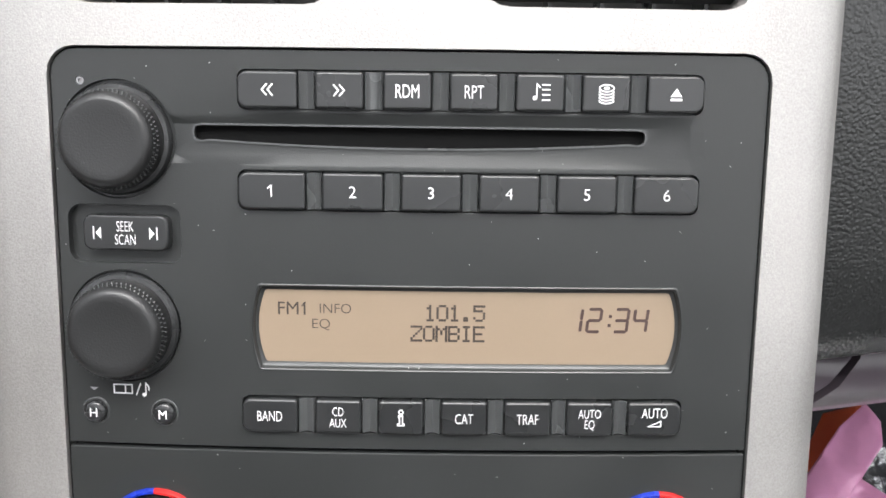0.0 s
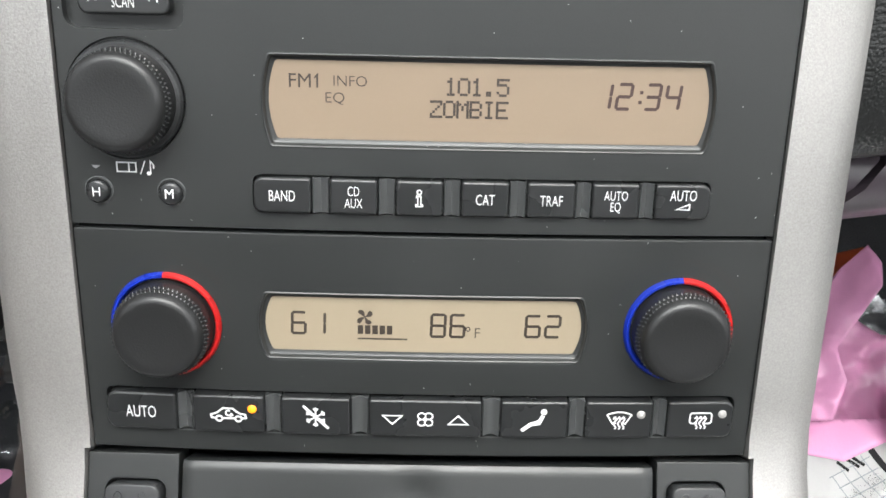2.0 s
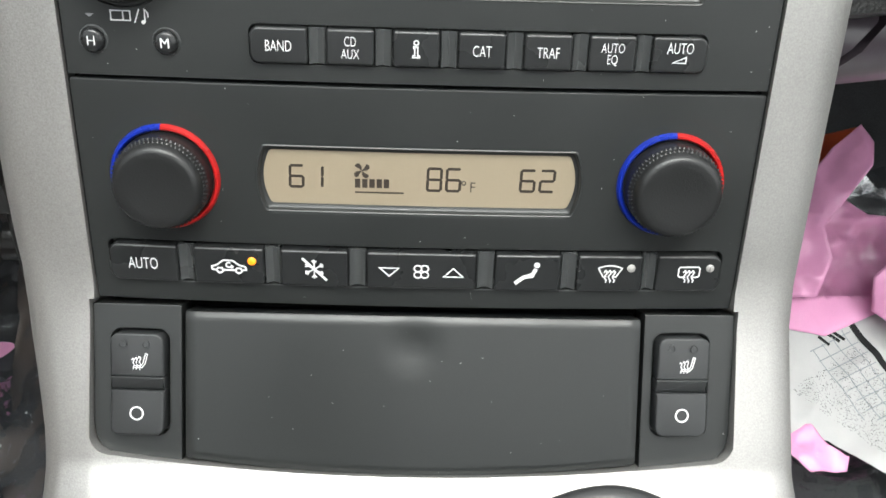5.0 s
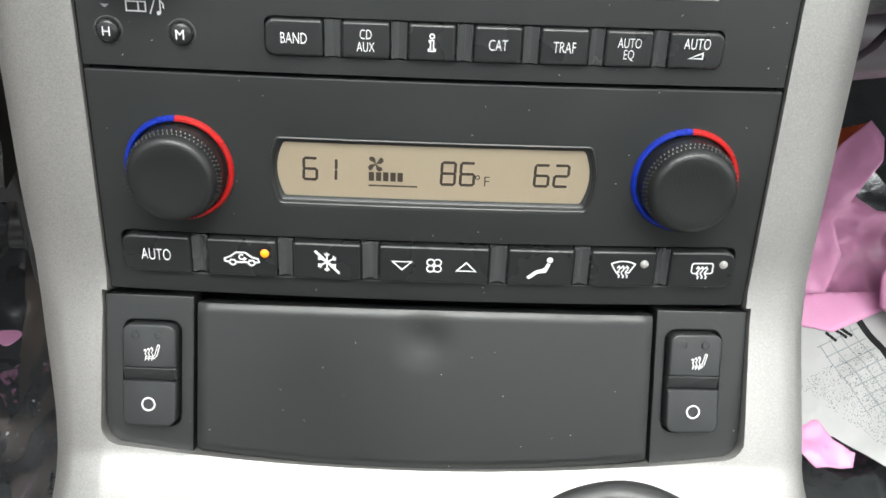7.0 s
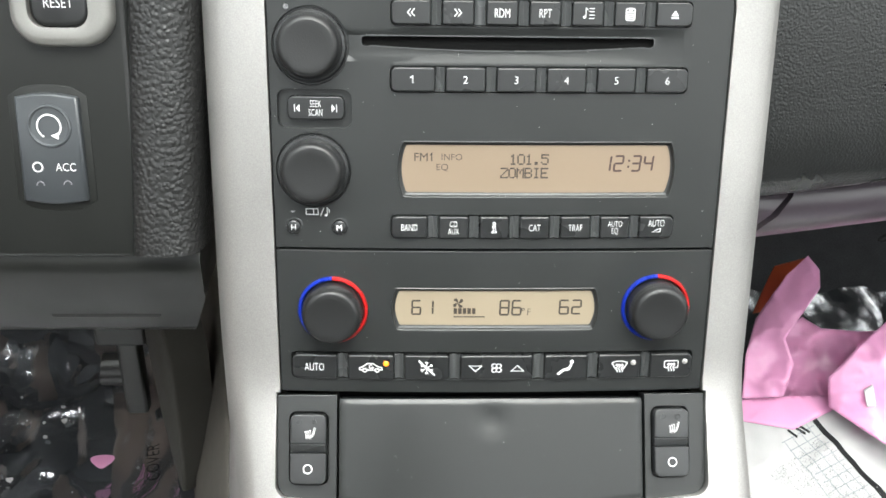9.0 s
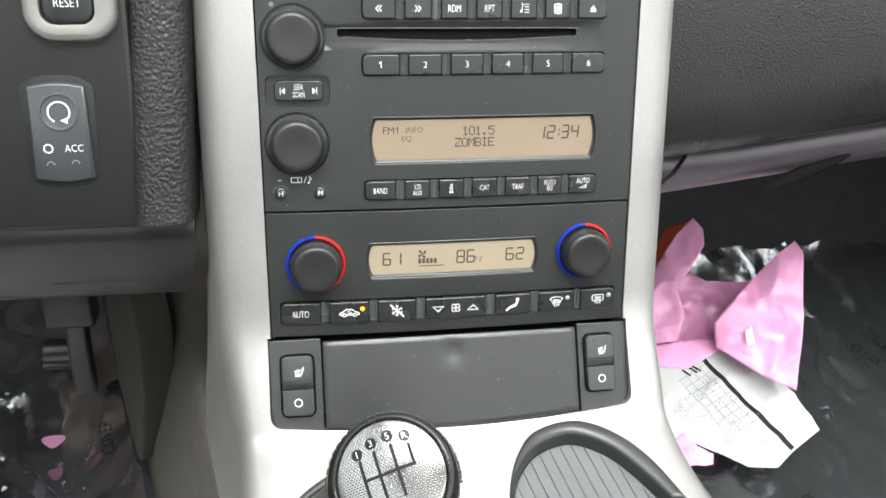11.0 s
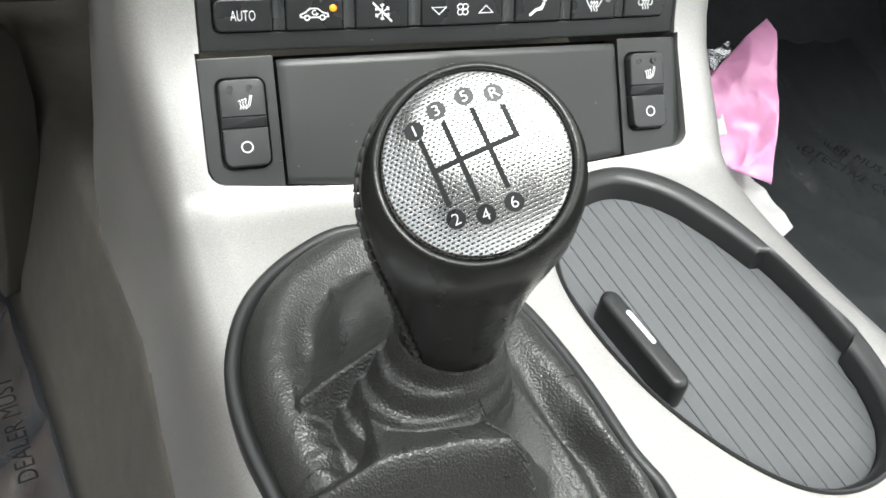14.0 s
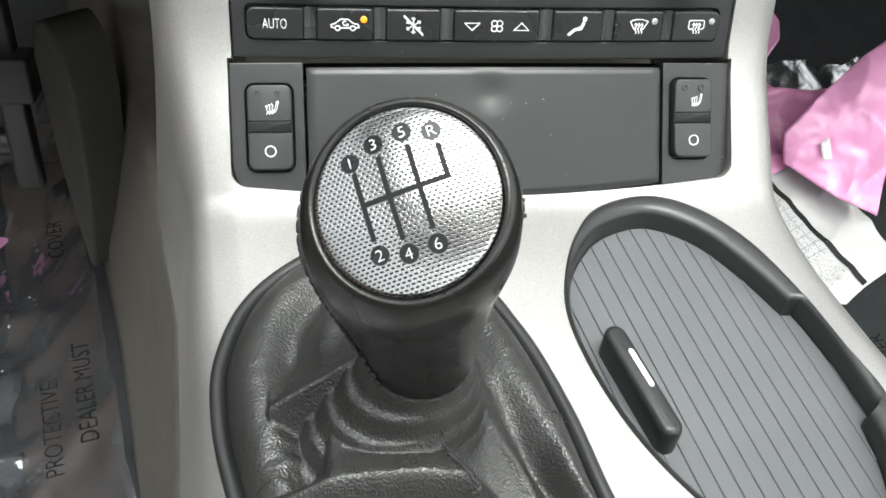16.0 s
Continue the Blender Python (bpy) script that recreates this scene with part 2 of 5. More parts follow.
def prism(pts, w0, w1, soft=0.0, bm=None):
    bm = bm or bmesh.new()
    loops = [[(x, y, w0) for x, y in pts]]
    if soft:
        for k in range(4):
            t = radians(90 * k / 3)
            loops.append([(x, y, w1 - soft + soft * math.sin(t)) for x, y in shrunk(pts, soft * (1 - math.cos(t)))])
    else:
        loops.append([(x, y, w1) for x, y in pts])
    rings(bm, loops)
    return bm


def block(u0, v0, u1, v1, w0, w1, r=0.0005, soft=0.0, bm=None):
    return prism(outline(u0, v0, u1, v1, r), w0, w1, soft, bm)


def lathe(profile, n=48, bm=None, cap_first=True, cap_last=True):
    bm = bm or bmesh.new()
    rings(bm, [[(r * math.cos(2 * math.pi * i / n), r * math.sin(2 * math.pi * i / n), z) for i in range(n)] for r, z in profile],
          cap_first, cap_last)
    return bm


def smooth_loop(points, n=8, closed=True):
    """A smooth curve through a few control points."""
    pts = [Vector(p) for p in points]
    out, m = [], len(pts)
    for i in range(m if closed else m - 1):
        p = [pts[(i + k) % m] if closed else pts[min(max(i + k, 0), m - 1)] for k in (-1, 0, 1, 2)]
        for j in range(n):
            t = j / n
            out.append(0.5 * (2 * p[1] + (p[2] - p[0]) * t + (2 * p[0] - 5 * p[1] + 4 * p[2] - p[3]) * t * t
                              + (3 * p[1] - p[0] - 3 * p[2] + p[3]) * t ** 3))
    if not closed:
        out.append(pts[-1])
    return out


def strokes(lines, width, depth=0.00012, bm=None, closed=()):
    """Flat printed strokes along polylines in the x-y plane, in millimetres."""
    bm = bm or bmesh.new()
    h = width / 2
    for k, line in enumerate(lines):
        p = [Vector((x, y)) for x, y in line]
        ring = k in closed
        n = len(p)
        left, right = [], []
        for i in range(n):
            a = p[i - 1] if (i or ring) else p[i]
            c = p[(i + 1) % n] if (i < n - 1 or ring) else p[i]
            d1 = (p[i] - a).normalized() if (p[i] - a).length > 1e-9 else None
            d2 = (c - p[i]).normalized() if (c - p[i]).length > 1e-9 else None
            d1, d2 = d1 or d2, d2 or d1
            t = (d1 + d2).normalized() if (d1 + d2).length > 1e-6 else d1
            s = min(1.0 / max(0.4, t.dot(d1)), 2.0)
            q = Vector((-t.y, t.x)) * h * s
            e0 = Vector((0, 0))
            if not ring and i == 0:
                e0 = -d2 * h * 0.6
            if not ring and i == n - 1:
                e0 = d1 * h * 0.6
            left.append(p[i] + q + e0)
            right.append(p[i] - q + e0)
        vs = []
        for a, b in zip(left, right):
            vs.append([bm.verts.new((v.x / 1000, v.y / 1000, z)) for v in (a, b) for z in (depth, 0.0)])
        for i in range(n if ring else n - 1):
            a, b = vs[i], vs[(i + 1) % n]
            for q in ((a[0], a[2], b[2], b[0]), (a[2], a[3], b[3], b[2]), (a[1], a[0], b[0], b[1])):
                bm.faces.new(q)
    return bm


def arc(cx, cy, r, a0, a1, n=12, ry=None):
    ry = ry or r
    return [(cx + r * math.cos(radians(a0 + (a1 - a0) * i / n)), cy + ry * math.sin(radians(a0 + (a1 - a0) * i / n))) for i in range(n + 1)]


def circle(cx, cy, r, n=20):
    return arc(cx, cy, r, 0, 360 * (n - 1) / n, n - 1)


def solid(polys, depth=0.00012, bm=None):
    """Flat filled shapes in millimetres."""
    bm = bm or bmesh.new()
    for poly in polys:
        bm.faces.new([bm.verts.new((x / 1000, y / 1000, depth)) for x, y in poly])
    return bm


def lettering(text, height, narrow=0.8, x=0.0, y=0.0, align="CENTER", bm=None, thick=0.00012, bold=-0.010):
    """Capitals of that height in metres, middle at x, y (metres), laid on the x-y plane."""
    cu = bpy.data.curves.new("text", "FONT")
    cu.body, cu.align_x, cu.align_y = text, align, "CENTER"
    cu.size, cu.extrude, cu.resolution_u, cu.offset = 1.0, 0, 3, 0.0 if "M" in text else bold
    ob = new("text", cu)
    bpy.context.view_layer.update()
    me = bpy.data.meshes.new_from_object(ob.evaluated_get(bpy.context.evaluated_depsgraph_get()))
    bpy.data.objects.remove(ob)
    bm = bm or bmesh.new()
    tmp = bmesh.new()
    tmp.from_mesh(me)
    for v in tmp.verts:
        v.co *= height / 0.72
    ys = [v.co.y for v in tmp.verts] or [0]
    mid = (max(ys) + min(ys)) / 2
    table = {v: bm.verts.new((v.co.x * narrow + x, v.co.y - mid + y, thick)) for v in tmp.verts}
    for f in tmp.faces:
        bm.faces.new([table[v] for v in f.verts])
    tmp.free()
    bpy.data.meshes.remove(me)
    return bm


def placed(bm, u, v, w, k=BULGE):
    """Moves a small flat bmesh onto the bulging face at (u, v) metres, w above it."""
    for vert in bm.verts:
        x = vert.co.x + u
        vert.co = (x, vert.co.y + v, vert.co.z + w - k * x * x)
    return bm


# ---- silver surround of the stack and console ----
def console_z(y):
    return 0.4545 + 0.117 * (y - 0.06)


def trim_path():
    """Stations down the stack and back along the console: y, z, normal, bulge."""
    up1, up2 = (math.sin(LEAN_1), math.cos(LEAN_1)), (math.sin(LEAN_2), math.cos(LEAN_2))
    pts = [(0.194 + up1[0] * v, 0.573 + up1[1] * v) for v in (0.175, 0.155, 0.140, 0.134, 0.128, 0.122, 0.117, 0.10, 0.08, 0.06, 0.04, 0.02, 0.0, -0.02, -0.04, -0.055, -0.064)]
    knee = (0.1697, 0.507)
    pts += [(knee[0] + up2[0] * v, knee[1] + up2[1] * v) for v in (-0.006, -0.015, -0.025, -0.035, -0.043, -0.050)]
    a = Vector(pts[-1])
    corner = Vector((knee[0] - up2[0] * 0.0562, knee[1] - up2[1] * 0.0562))
    b = Vector((0.1215, console_z(0.1215)))
    for i in range(1, 6):
        t = i / 6
        pts.append(tuple(a * (1 - t) ** 2 + corner * 2 * t * (1 - t) + b * t * t))
    pts += [(y, console_z(y)) for y in (0.1215, 0.11, 0.095, 0.08, 0.065, 0.05, 0.035, 0.02, 0.005, -0.01, -0.03, -0.05, -0.08, -0.12, -0.16, -0.2)]
    out = []
    for i, p in enumerate(pts):
        q, r = Vector(pts[max(i - 1, 0)]), Vector(pts[min(i + 1, len(pts) - 1)])
        d = (r - q).normalized()
        out.append((p[0], p[1], (d.y, -d.x)))
    return out


def left_edge(y, z):
    return -0.1225 + 0.0135 * min(1, max(0, 0.165 - y) / 0.15)


def right_edge(y, z):
    edge = 0.1305 + 0.0035 * min(1, max(0, 0.165 - y) / 0.055)
    return edge + 0.026 * min(1.4, max(0, 0.11 - y) / 0.09) ** 1.25


def eased_step(t):
    t = min(1, max(0, t))
    return t * t * (3 - 2 * t)


def flank_x(y, z):
    """The steep driver's side of the console."""
    return -0.1162 + 0.162 * min(0, z - 0.4435) - 0.085 * (y - 0.12) - 0.115 * max(0, y - 0.15)


def trim_solid():
    bm = bmesh.new()
    loops = []
    for y, z, (ny, nz) in trim_path():
        nrm = Vector((ny, nz))
        if nrm.y < 0:
            nrm = -nrm
        xl, xr = left_edge(y, z), right_edge(y, z)
        k = BULGE * min(1, max(0, (z - 0.470) / 0.04))
        upper = ((-0.0080, -0.040), (-0.0068, -0.029), (-0.0052, -0.0195), (-0.0032, -0.0122), (-0.0010, -0.0072), (0.0022, -0.0036), (0.0066, -0.0013), (0.0125, -0.0001), (0.0205, 0.0006))
        deep = 0.085 if y < 0.122 else 0.13
        side = ((0.0, -deep), (0.0, -0.70 * deep), (0.0, -0.45 * deep), (0.0002, -0.0245), (0.0010, -0.0160), (0.0030, -0.0088), (0.0062, -0.0040), (0.0112, -0.0012), (0.0195, 0.0004))
        low = eased_step((0.545 - z) / 0.075)                     # beside the console the flank drops to the carpet
        prof = [(xl + a + (flank_x(y + nrm.x * d, z + nrm.y * d) + b - xl - a) * low, c + (d - c) * low) for (a, c), (b, d) in zip(upper, side)]
        inner = [xl + 0.024 + (xr - xl - 0.048) * i / 22 for i in range(23)]
        prof += [(x, 0.001) for x in inner]
        prof += [(xr - 0.02, 0.0008), (xr - 0.012, -0.0003), (xr - 0.0065, -0.0022), (xr - 0.0025, -0.0055), (xr - 0.0005, -0.0105), (xr + 0.0025, -0.018), (xr + 0.0045, -0.030), (xr + 0.006, -0.050), (xr + 0.008, -0.075)]
        loop = []
        for x, d in prof:
            d = d - k * (x - CX) ** 2
            loop.append((x, y + nrm.x * d, z + nrm.y * d))
        loops.append(loop)
    rings(bm, loops)
    return bm


BOOT_RING = [(-0.0465, 0.1163), (-0.0713, 0.1084), (-0.0927, 0.0888), (-0.1023, 0.0634), (-0.1019, 0.0388), (-0.0964, 0.0150), (-0.0863, -0.0180), (-0.0659, -0.0544), (-0.0278, -0.0807), (0.0062, -0.0753), (0.0267, -0.0474), (0.0291, -0.0109), (0.0236, 0.0082), (0.0170, 0.0399), (0.0059, 0.0723), (-0.0125, 0.1013)]
CUP_RING = [(0.0704, 0.1337), (0.0482, 0.1284), (0.0358, 0.1153), (0.0273, 0.0968), (0.0237, 0.0754), (0.0289, 0.0480), (0.0401, 0.0208), (0.0574, -0.0036), (0.0767, -0.0190), (0.0977, -0.0221), (0.1194, -0.0130), (0.1324, 0.0072), (0.1339, 0.0342), (0.1264, 0.0578), (0.1184, 0.0832), (0.1065, 0.1083), (0.0900, 0.1260)]
CUP_INNER = [(0.0686, 0.1248), (0.0499, 0.1203), (0.0381, 0.1100), (0.0300, 0.0954), (0.0261, 0.0754), (0.0311, 0.0485), (0.0421, 0.0223), (0.0589, -0.0015), (0.0771, -0.0165), (0.0971, -0.0181), (0.1141, -0.0096), (0.1233, 0.0061), (0.1245, 0.0281), (0.1194, 0.0558), (0.1110, 0.0807), (0.0987, 0.1020), (0.0863, 0.1163)]


def area_sign(pts):
    return sum(a[0] * b[1] - b[0] * a[1] for a, b in zip(pts, pts[1:] + pts[:1]))


def ring_loop(points, inset=0.0, n=6):
    pts = [(p.x, p.y) for p in smooth_loop([(x, y, 0) for x, y in points], n)]
    if area_sign(pts) < 0:
        pts = pts[::-1]
    for _ in range(3):
        pts = shrunk(pts, inset / 3)
    return pts


def upright_cutter(points, inset=0.0, z0=0.36, z1=0.55):
    bm = bmesh.new()
    pts = ring_loop(points, inset)
    rings(bm, [[(x, y, z0) for x, y in pts], [(x, y, z1) for x, y in pts]])
    return bm


def stack_cutter():
    """The opening that holds the radio, the climate unit and the row below them."""
    bm = bmesh.new()
    pts = outline(-0.1012, -0.10, 0.1012, 0.1160, 0.008)
    rings(bm, [[STACK @ Vector((x, y, w)) for x, y in pts] for w in (-0.13, 0.05)])
    return bm


def lower_cutter():
    bm = bmesh.new()
    pts = [(-0.1029, 0.0005), (-0.1029, -0.041)] + [(-0.0962 - 0.007 * math.sin(radians(a)), -0.0415 - 0.0075 * math.cos(radians(a))) for a in (70, 50, 30, 10)]
    pts += [(-0.0962 + 0.1924 * i / 16, -0.0490 - 0.0055 * (1 - (2 * i / 16 - 1) ** 2)) for i in range(1, 16)]
    pts += [(0.0962 + 0.007 * math.sin(radians(a)), -0.0415 - 0.0075 * math.cos(radians(a))) for a in (10, 30, 50, 70)]
    pts += [(0.1029, -0.041), (0.1029, 0.0005)]
    rings(bm, [[LOWER_STACK @ Vector((x, y, w)) for x, y in pts] for w in (-0.08, 0.05)])
    return bm


def vent_cutter(u0, u1):
    bm = bmesh.new()
    pts = outline(u0, 0.1274, u1, 0.168, 0.010)
    rings(bm, [[STACK @ Vector((x, y, w)) for x, y in pts] for w in (-0.1, 0.05)])
    return bm


trim = tagged(new("console_surround", even_normals(cut(trim_solid(), [stack_cutter(), lower_cutter(), upright_cutter(BOOT_RING, 0.001), upright_cutter(CUP_RING, 0.001), vent_cutter(-0.098, -0.0188), vent_cutter(0.0178, 0.096)],
                                         SILVER, bevel=0.0012, segments=3))),
              "satin silver painted plastic surround of the stack and console", "console trim", kind="structure")


# ---- radio and climate unit ----
def face_plate(u0, v0, u1, v1, r, thick, recesses, mat, soft=0.0007):
    """A moulded panel with round upper corners and square feet."""
    upper = [p for p in outline(u0, v0, u1, v1, r) if p[1] > (v0 + v1) / 2]
    return bent(cut(prism([(u1, v0)] + upper + [(u0, v0)], -thick, 0.0), recesses, mat, bevel=soft))


def row_recess(u0, u1, v0, v1, d=0.004):
    return block(u0 - 0.0004, v0 - 0.0004, u1 + 0.0004, v1 + 0.0004, -d, 0.01, 0.0024)


def fine_outline(pts, step=6.0):
    """The closed outline again, with long edges divided."""
    out = []
    for (ax, ay), (bx, by) in zip(pts, pts[1:] + pts[:1]):
        n = max(1, math.ceil(math.hypot(bx - ax, by - ay) / step))
        out += [(ax + (bx - ax) * i / n, ay + (by - ay) * i / n) for i in range(n)]
    return [out]


def scaled(bm, k):
    for v in bm.verts:
        v.co.x, v.co.y = v.co.x * k, v.co.y * k
    return bm


def push_button(unit, u0, v0, u1, v1, text=None, symbol=None, height=0.0030, narrow=0.62, first=False, last=False, proud=0.0021, mat=None):
    """A shallow domed key with its print."""
    pts = outline(u0, v0, u1, v1, 0.0009)
    if first or last:
        r = (v1 - v0) * 0.26
        pts = []
        for cx, cy, a, rr in ((u1, v0, -90, r if last else 0.0009), (u1, v1, 0, r if last else 0.0009), (u0, v1, 90, r if first else 0.0009), (u0, v0, 180, r if first else 0.0009)):
            sx, sy = (-1 if cx == u1 else 1), (1 if cy == v0 else -1)
            for i in range(6):
                t = radians(a + 18 * i)
                pts.append((cx + sx * rr + rr * math.cos(t), cy + sy * rr + rr * math.sin(t)))
    bm = prism(pts, -0.0035, proud, 0.0008)
    for v in bm.verts:
        v.co.z -= BULGE * v.co.x ** 2
    key = part("button", even_normals(to_mesh("button", bm, mat or BUTTON)), None, unit)
    uc, vc = (u0 + u1) / 2, (v0 + v1) / 2
    if text:
        lines = text.split("\n")
        gap = height * 1.22
        bm = bmesh.new()
        for i, line in enumerate(lines):
            lettering(line, height, narrow, 0, (len(lines) - 1) * gap / 2 - i * gap, bm=bm)
        part("lettering", placed(bm, uc, vc, proud), PRINT, key)
    if symbol:
        part("symbol", placed(symbol, uc, vc, proud), PRINT, key)
    return key


def rib(unit, u, v0, v1, width=0.0032):
    bm = bmesh.new()
    h = width / 2
    prof = [(-h, -0.0034), (-h, 0.0010), (-h * 0.86, 0.0013), (-h * 0.5, 0.0002), (0.0, -0.0005), (h * 0.5, 0.0002), (h * 0.86, 0.0013), (h, 0.0010), (h, -0.0034)]
    vs = [[bm.verts.new((u + x, v, w - BULGE * u * u)) for x, w in prof] for v in (v0 + 0.0001, v1 - 0.0001)]
    n = len(prof)
    for i in range(n):
        bm.faces.new((vs[0][i], vs[0][(i + 1) % n], vs[1][(i + 1) % n], vs[1][i]))
    bm.faces.new(vs[0])
    bm.faces.new(vs[1][::-1])
    part("divider", bm, RIB, unit, angle=60)


def dial(unit, u, v, r, h, skirt=True, name="knob"):
    """A soft rubber knob with a dished face and a knurled edge."""
    w = -BULGE * u * u
    prof = [(r * 0.95, -0.002), (r * 1.0, 0.0006), (r * 0.985, h * 0.45), (r * 0.965, h * 0.62), (r * 0.93, h * 0.80), (r * 0.885, h * 0.92), (r * 0.83, h * 0.985), (r * 0.76, h),
            (r * 0.6, h * 0.985), (r * 0.3, h * 0.965), (r * 0.02, h * 0.96)]
    knob = part(name, lathe(prof, 64), RUBBER, unit, at=Matrix.Translation((u, v, w)), angle=60)
    if skirt:
        part("skirt", lathe([(r * 1.12, -0.002), (r * 1.12, 0.0008), (r * 1.08, 0.0016), (r * 1.0, 0.0018)], 64, cap_first=False, cap_last=False), BUTTON, knob)
    bm = bmesh.new()
    n = 66
    for i in range(n):
        for k, (z, rr) in enumerate(((h * 0.60, 0.966), (h * 0.76, 0.938))):
            a = 2 * math.pi * (i + 0.5 * k) / n
            c, s = math.cos(a), math.sin(a)
            q = []
            for da, dz, dr in ((-1, -1, 0), (1, -1, 0), (1, 1, 0), (-1, 1, 0)):
                aa = a + da * 0.022
                q.append(bm.verts.new((r * (rr + 0.004 - 0.0 * dz) * math.cos(aa), r * (rr + 0.004) * math.sin(aa), z + dz * 0.0005)))
            top = bm.verts.new((r * (rr + 0.045) * c, r * (rr + 0.045) * s, z))
            for j in range(4):
                bm.faces.new((q[j], q[(j + 1) % 4], top))
    part("grip", bm, GRIP, knob, "fine knurled grip")
    return knob


SEG = {"0": "abcdef", "1": "bc", "2": "abged", "3": "abgcd", "4": "fgbc", "5": "afgcd", "6": "afgedc", "8": "abcdefg", "7": "abc"}


def segment_digits(text, x, y, w, h, pitch, bm, slant=0.0, t=0.75):
    """Seven-segment digits in millimetres."""
    for ch in text:
        if ch == ":":
            for dy in (0.28, 0.68):
                cx = x + w * 0.1 + slant * h * dy
                solid([[(cx, y + h * dy - t * 0.5), (cx + t, y + h * dy - t * 0.5), (cx + t, y + h * dy + t * 0.5), (cx, y + h * dy + t * 0.5)]], bm=bm)
            x += pitch * 0.42
            continue
        g = 0.12
        ends = {"a": ((g, h), (w - g, h)), "b": ((w, h - g), (w, h / 2 + g)), "c": ((w, h / 2 - g), (w, g)), "d": ((g, 0), (w - g, 0)),
                "e": ((0, g), (0, h / 2 - g)), "f": ((0, h / 2 + g), (0, h - g)), "g": ((g, h / 2), (w - g, h / 2))}
        for s in SEG.get(ch, ""):
            (ax, ay), (bx, by) = ends[s]
            n = Vector((by - ay, ax - bx)).normalized() * t / 2
            d = Vector((bx - ax, by - ay)).normalized() * t / 2
            poly = [(ax + d.x * .3 + n.x, ay + d.y * .3 + n.y), (bx - d.x * .3 + n.x, by - d.y * .3 + n.y), (bx + d.x * .3, by + d.y * .3), (bx - d.x * .3 - n.x, by - d.y * .3 - n.y),
                    (ax + d.x * .3 - n.x, ay + d.y * .3 - n.y), (ax - d.x * .3, ay - d.y * .3)]
            solid([[(x + px + slant * py, y + py) for px, py in poly]], bm=bm)
        x += pitch
    return x


DOTS = {"1": "00100 01100 00100 00100 00100 00100 01110", "0": "01110 10001 10001 10001 10001 10001 01110", "5": "11111 10000 11110 00001 00001 10001 01110",
        ".": "00000 00000 00000 00000 00000 01100 01100", "Z": "11111 00001 00010 00100 01000 10000 11111", "O": "01110 10001 10001 10001 10001 10001 01110",
        "M": "10001 11011 10101 10101 10001 10001 10001", "B": "11110 10001 10001 11110 10001 10001 11110", "I": "01110 00100 00100 00100 00100 00100 01110",
        "E": "11111 10000 10000 11110 10000 10000 11111"}


def dot_text(text, x, y, dot, pitch, bm):
    """Characters of 5 by 7 dots, in millimetres, from the left end x and the foot y."""
    for ch in text:
        for r, row in enumerate(DOTS[ch].split()):
            for c, on in enumerate(row):
                if on == "1":
                    px, py = x + c * dot, y + (6 - r) * dot
                    solid([[(px, py), (px + dot * 0.97, py), (px + dot * 0.97, py + dot * 0.97), (px, py + dot * 0.97)]], bm=bm)
        x += pitch
    return bm


def bowed_outline(u0, v0, u1, v1, d, bow):
    """A wide window whose short ends bow outwards."""
    pts = []
    for i in range(9):
        t = i / 8
        pts.append((u1 + d - bow * (2 * t - 1) ** 2, v0 - d + (v1 - v0 + 2 * d) * t))
    for i in range(9):
        t = 1 - i / 8
        pts.append((u0 - d + bow * (2 * t - 1) ** 2, v0 - d + (v1 - v0 + 2 * d) * t))
    return filleted(pts, 0.0009)


def display(unit, u0, v0, u1, v1, mat, lip, bow=0.003):
    """A sunk screen with bowed ends behind a moulded lip."""
    def bowed(d, w, low=0.0):
        pts = [(x, y, w) for x, y in bowed_outline(u0, v0 - low, u1, v1, d, bow)]
        out = []
        for a, b in zip(pts, pts[1:] + pts[:1]):
            out.append(a)
            if abs(a[0] - b[0]) > 0.03:
                out += [(a[0] + (b[0] - a[0]) * k / 12, a[1], a[2]) for k in range(1, 12)]
        return [(x, y, z - BULGE * x * x) for x, y, z in out]
    bm = bmesh.new()
    rings(bm, [bowed(lip + 0.0004, -0.003, 0.0004), bowed(lip, 0.0001, 0.0004), bowed(lip - 0.0003, 0.0003, 0.0004), bowed(lip - 0.0006, 0.0001, 0.0004), bowed(lip * 0.55, -0.0010, 0.0003), bowed(lip * 0.45, -0.0013, 0.0002), bowed(0.0, -0.0016), bowed(0.0, -0.004)], False, False)
    frame_ob = part("display_bezel", bm, PANEL, unit)
    bm = bmesh.new()
    half, mid = (v1 - v0) / 2 + 0.0003, (v0 + v1) / 2
    ends = [bow * k * k / 36 for k in range(7)]
    us = [u0 - 0.0003 + e for e in ends] + [u0 + bow + (u1 - u0 - 2 * bow) * i / 16 for i in range(1, 16)] + [u1 + 0.0003 - e for e in reversed(ends)]
    cols = []
    for u in us:
        h = half * min(1.0, math.sqrt(max(0.0, min(u - u0, u1 - u) + 0.0003) / bow + 0.002) if min(u - u0, u1 - u) + 0.0003 < bow else 1.0)
        cols.append([bm.verts.new((u, v, -0.0017 - BULGE * u * u)) for v in (mid - h, mid + h)])
    for a, b in zip(cols, cols[1:]):
        bm.faces.new((a[0], b[0], b[1], a[1]))
    return part("screen", bm, mat, unit)


def chevrons(side):
    return strokes([[(side * x0, 1.5), (side * (x0 + 1.3), 0), (side * x0, -1.5)] for x0 in (-1.5, 0.1)], 0.42)


def eject_mark():
    bm = solid([[(-1.6, -0.6), (1.6, -0.6), (0, 1.7)]])
    return solid([[(-1.6, -1.7), (1.6, -1.7), (1.6, -1.05), (-1.6, -1.05)]], bm=bm)


